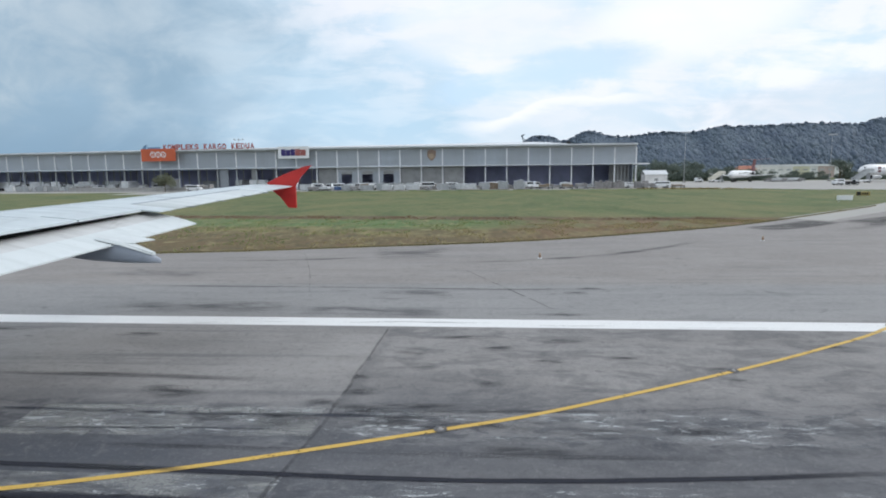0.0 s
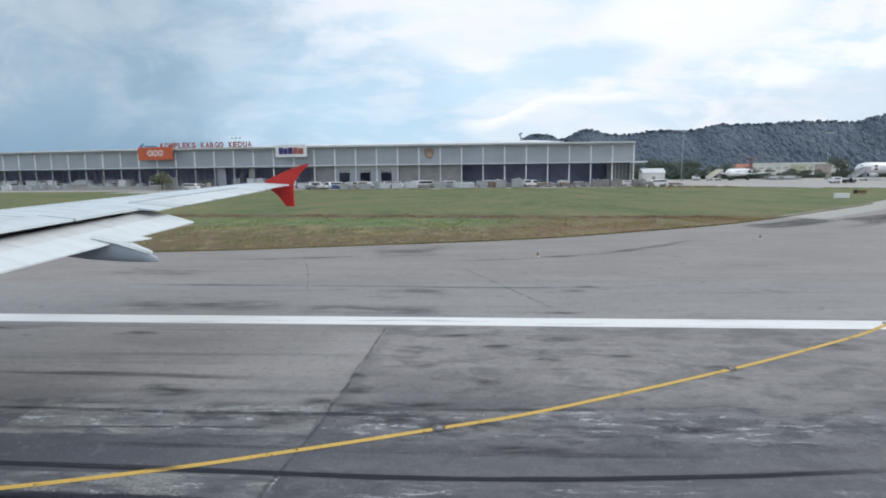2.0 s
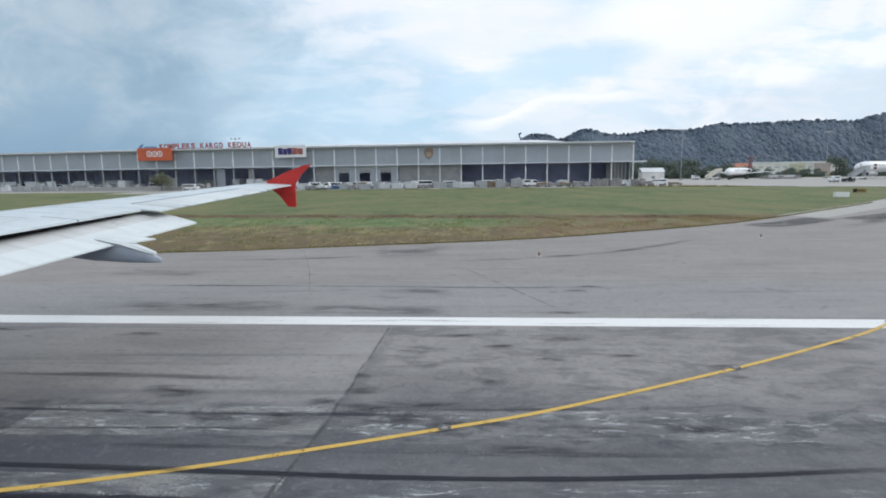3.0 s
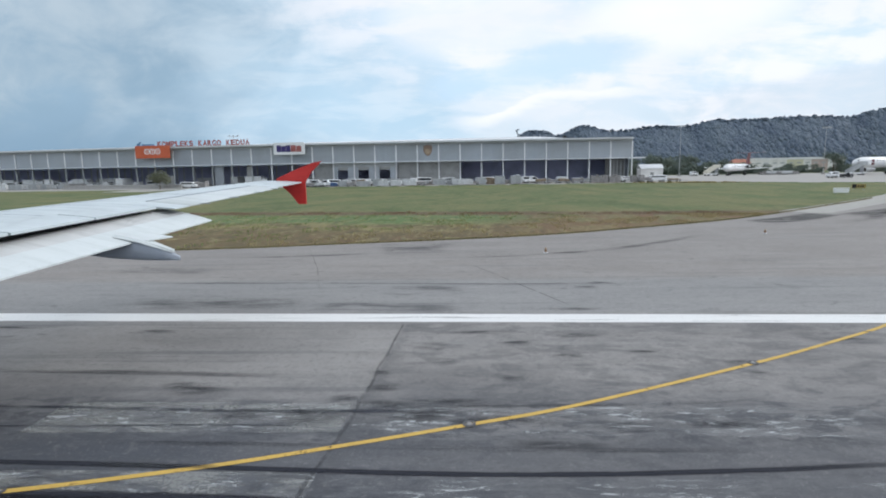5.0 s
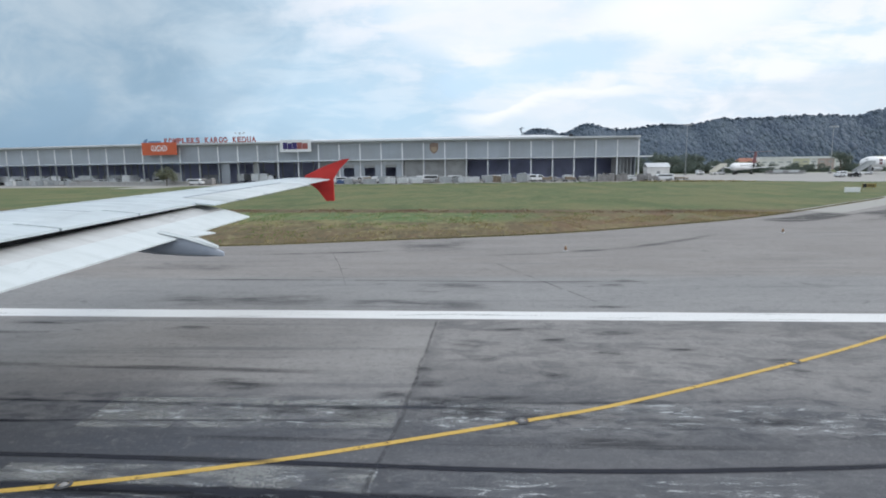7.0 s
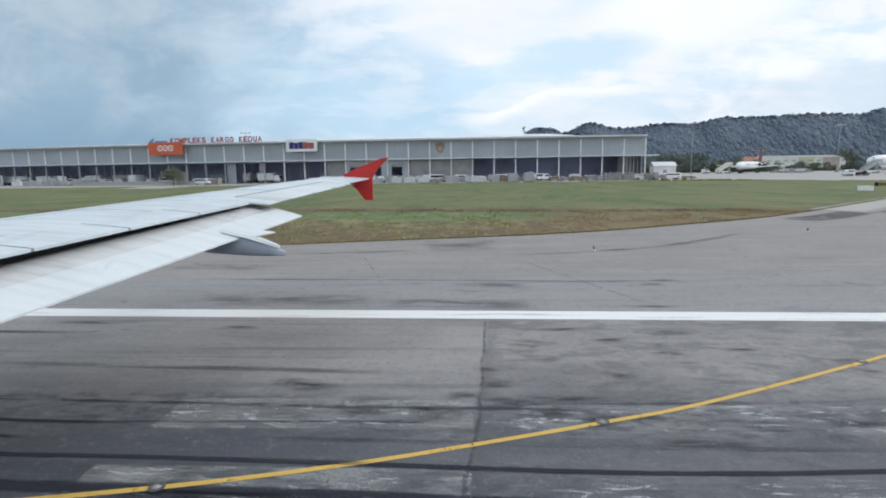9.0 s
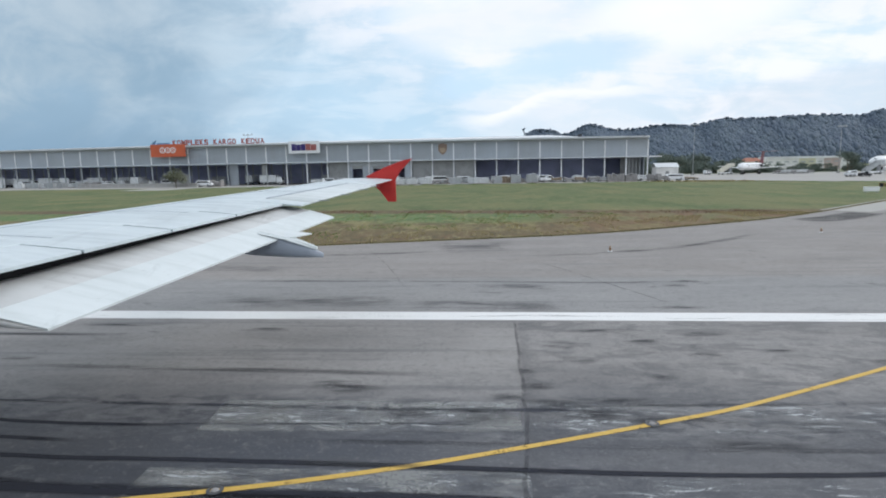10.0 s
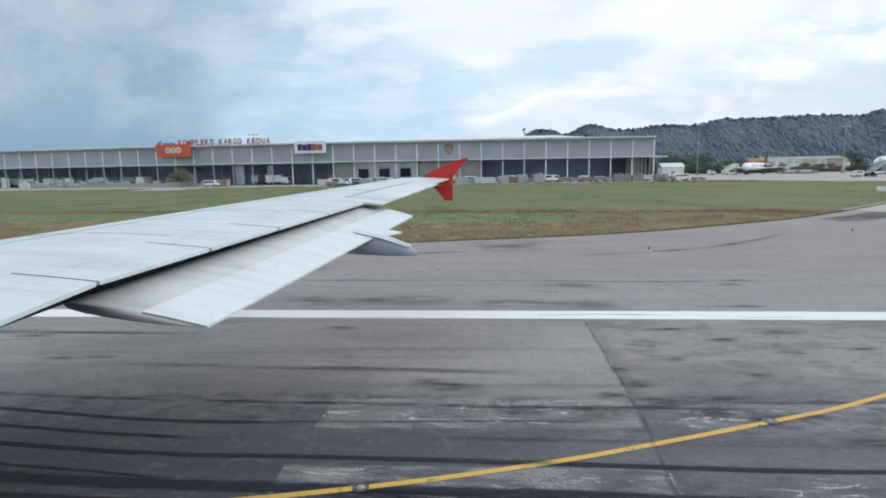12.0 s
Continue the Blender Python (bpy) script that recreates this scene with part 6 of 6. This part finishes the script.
first = [make_bush((76.9, 240, -0.03), 31), make_bush((82.2, 244, -0.03), 32)]
rng = random.Random(14)
for k in range(84):
    x = 74.5 + 1.29 * k + rng.uniform(-0.8, 0.8)
    y = rng.uniform(232, 248)
    if abs(x - 152.2) < 3.5:   # the round tree stands here
        continue
    c = copy_thing(first[k % 2], pose(x, y, -0.03, 0, 0, rng.uniform(-30, 30)))
    q = rng.uniform(0.7, 1.25) * (0.55 if x > 117 else 1.1)
    c.scale = (q * 1.1, q, q)


# ---------------------------------------------------------------- airfield signs and lamps
def field_sign(where, wide, high, mat, label, bars=0, turn=0, backing="fascia"):
    s = thing("airfield_sign", where, label, "airfield sign", turn=turn)
    for x in (-wide * 0.35, wide * 0.35):
        part("leg", tube(bmesh.new(), (x, 0, 0), (x, 0, 0.3), 0.04), M["steel"], s)
    part("panel", boxes((-wide / 2, wide / 2, -0.12, 0.12, 0.25, 0.25 + high), bevel=0.02), M[mat], s)
    if bars:
        part("black_panel", boxes((-wide / 2 + 0.02, -wide * 0.2, -0.16, -0.122, 0.28, 0.22 + high)), M["black"], s, "black sign field")
        for k in range(bars):
            x = -wide * 0.1 + k * wide * 0.17
            part("bar", boxes((x, x + wide * 0.1, -0.15, -0.122, 0.25 + high * 0.3, 0.25 + high * 0.7)), M["black"], s, "black bar")
    return s


field_sign((48.2, 74.2, -0.03), 1.75, 0.62, "sign_white", "plain white airfield sign board in the grass", turn=-12)
field_sign((58.8, 86.5, -0.03), 1.8, 0.6, "sign_yellow", "yellow and black taxiway sign in the grass", 3, turn=-12)


def marker(where, label):
    c = thing("edge_marker", where, label, "marker light", "taxiway edge markers")
    part("base", tube(bmesh.new(), (0, 0, 0), (0, 0, 0.05), 0.10, 0.08, 16), M["wrap"], c, "white base")
    part("stem", tube(bmesh.new(), (0, 0, 0.05), (0, 0, 0.2), 0.06, 0.05, 12), M["cone_orange"], c, "orange stem")
    part("lens", tube(bmesh.new(), (0, 0, 0.2), (0, 0, 0.28), 0.06, 0.03, 12), M["gold"], c, "amber lens")


for x, y in ((3.25, 26.9), (17.3, 33.6), (-18.9, 18.1), (30, 41)):
    marker((x, y, 0.0), "small orange edge light on a white base")


def inset_lamp(where):
    c = thing("inset_lamp", where, "round steel lamp set flush into the taxi line", "inset light", "inset taxi lights")
    part("ring", ring_mesh_flat(0.07, 0.112, 0.0, 0.014), M["dull_iron"], c, "worn steel ring")
    part("dome", tube(bmesh.new(), (0, 0, 0.0), (0, 0, 0.022), 0.060, 0.035, 14), M["net"], c, "scratched steel dome")


def ring_mesh_flat(r0, r1, z0, z1, sides=24):
    bm = bmesh.new()
    rings = []
    for r, z in ((r1, z0), (r1, z1 * 0.6), (r0, z1), (r0, z0)):
        rings.append([(r * math.cos(2 * math.pi * k / sides), r * math.sin(2 * math.pi * k / sides), z) for k in range(sides)])
    return loft(bm, rings + rings[:1], caps=False)


for x, y in ((-0.56, 8.57), (5.47, 11.45), (-6.91, 6.53), (11.2, 15.0)):
    inset_lamp((x, y, 0.009))
for x, y in ((-0.5, 8.62), (5.3, 11.45), (-6.9, 6.68)):
    marking("repair_patch", [(x - 0.5, y), (x, y + 0.02), (x + 0.5, y + 0.05)], 0.5, "smear", "dark repair patch round an inset lamp", "pavement patch", 0.0055)

# pale concrete strip and dark patch along the far taxiway
marking("bare_patch", [(-88, 133), (-82, 133.5), (-75.5, 133)], 15.0, "shoulder_strip", "pale bare patch of ground in the grass", "bare ground", -0.02)
shoulder_pts = [(27.5, 47.6), (36, 54.9), (48, 65.6), (66.5, 84), (84, 104)]
marking("shoulder", smooth_path(shoulder_pts, 5), 4.0, "shoulder_strip", "pale concrete shoulder strip along the taxiway", "pavement", 0.002)
marking("pavement_patch", [(20, 40.0), (24, 42.5), (29, 46.5)], 3.2, "dark_patch", "dark asphalt repair on the taxiway", "pavement patch", 0.003)
marking("pavement_patch", [(29, 44.2), (40, 51.5), (52, 60)], 3.0, "dark_patch", "dark asphalt band on the taxiway", "pavement patch", 0.003)
marking("taxi_line", [(30, 37.0), (44, 49.5), (60, 66), (80, 90)], 0.3, "orange_line", "faded yellow taxiway centre line", "road marking", 0.005)


# ---------------------------------------------------------------- grass tufts along the pavement
def edge_y(x):
    for (a, ya), (b, yb) in zip(edge, edge[1:]):
        if a <= x <= b:
            return ya + (yb - ya) * (x - a) / (b - a)
    return 24.0


def tuft_field(name, spots, seed, mat, label):
    """Three leaning blades for each spot (x, y, height), joined as one mesh."""
    rng = random.Random(seed)
    verts, faces = [], []
    for x, y, h in spots:
        for _ in range(3):
            a = rng.uniform(0, math.pi)
            w = h * rng.uniform(0.35, 0.8)
            dx, dy = math.cos(a) * w, math.sin(a) * w
            lx, ly = rng.uniform(-0.8, 0.8) * h, rng.uniform(-0.8, 0.8) * h
            k = len(verts)
            verts += [(x - dx, y - dy, -0.04), (x + dx, y + dy, -0.04), (x + lx, y + ly, h * rng.uniform(0.6, 1.0))]
            faces.append((k, k + 1, k + 2))
    me = bpy.data.meshes.new(name)
    me.from_pydata(verts, [], faces)
    me.materials.append(M[mat])
    tagged(new(name, me), label, "grass", kind="stuff")


def verge_tufts():
    rng = random.Random(33)
    furrow, dry, fresh = [], [], []
    for _ in range(4200):
        x = rng.uniform(-46, 30)
        c = noise.noise(Vector((x * 0.22, 3.0, 0))) + 0.5 * noise.noise(Vector((x * 0.7, 8.0, 0)))
        y = 51.6 - 0.125 * x + 1.6 * c + rng.gauss(0, 0.9)
        if c > -0.1 and y > edge_y(x) + 0.6:
            furrow.append((x, y, rng.uniform(0.02, 0.06 + 0.06 * max(0.0, c))))
    for _ in range(26000):
        x, u = rng.uniform(-46, 30), rng.random()
        y = edge_y(x) + 0.3 + (51.0 - 0.125 * x - edge_y(x)) * u
        if y < edge_y(x) + 0.2:
            continue
        c = noise.noise(Vector((x * 0.35, y * 0.22, 1))) + 0.6 * noise.noise(Vector((x * 0.9, y * 0.5, 5)))
        if c > 0.10:
            (dry if u < 0.5 + 0.03 * x or rng.random() < 0.3 else fresh).append((x, y, rng.uniform(0.025, 0.075)))
    fringe, scrub = [], []

    def apron_edge(x):
        if x < 44:
            return APRON_Y - 5 * (x + 60) / 104
        return APRON_Y - 5 + (130 - APRON_Y + 5) * (x - 44) / 16 if x < 60 else 130 - 17 * (x - 60) / 24

    for _ in range(5000):   # uneven tall grass where the field meets the apron
        x = rng.uniform(-60, 82)
        c = noise.noise(Vector((x * 0.12, 2.0, 0))) + 0.6 * noise.noise(Vector((x * 0.5, 6.0, 0)))
        if c > -0.15:
            fringe.append((x, apron_edge(x) - rng.uniform(0.1, 3.0), rng.uniform(0.05, 0.14 + 0.16 * max(0.0, c))))
    for _ in range(420):
        x = rng.gauss(50, 6)
        scrub.append((x, apron_edge(x) - rng.uniform(0.1, 3.0), rng.uniform(0.1, 0.5) * (1 if abs(x - 50) < 12 else 0.4)))
    tuft_field("fringe_grass", fringe, 4, "blade_green", "uneven tall green grass along the apron edge")
    tuft_field("scrub", scrub, 5, "blade_straw", "scruffy straw-coloured weeds at the terminal's end")
    tuft_field("furrow_grass", furrow, 1, "blade_brown", "ragged brown dry grass along a shallow furrow")
    tuft_field("dry_grass", dry, 2, "blade_straw", "straw-coloured dry grass clumps on the verge")
    tuft_field("fresh_grass", fresh, 3, "blade_green", "fresh green grass clumps on the verge")


def grass_tufts():
    rng = random.Random(21)
    verts, faces = [], []
    for _ in range(9000):
        x = rng.uniform(-42, 46)
        u = rng.random()
        y = edge_y(x) - 0.12 + 0.4 * u
        if y < edge_y(x) - 0.15:
            continue
        s = rng.uniform(0.03, 0.085) * (1.5 if rng.random() < 0.08 else 1.0)
        for _ in range(3):
            a = rng.uniform(0, math.pi)
            dx, dy = math.cos(a) * s * 0.5, math.sin(a) * s * 0.5
            lx, ly = rng.uniform(-0.6, 0.6) * s, rng.uniform(-0.6, 0.6) * s
            k = len(verts)
            verts += [(x - dx, y - dy, -0.04), (x + dx, y + dy, -0.04), (x + lx, y + ly, s * 1.1)]
            faces.append((k, k + 1, k + 2))
    me = bpy.data.meshes.new("grass_tufts")
    me.from_pydata(verts, [], faces)
    me.materials.append(M["blade"])
    tagged(new("grass_tufts", me), "uneven olive and straw-coloured grass tufts beside the asphalt", "grass", kind="stuff")


grass_tufts()
verge_tufts()
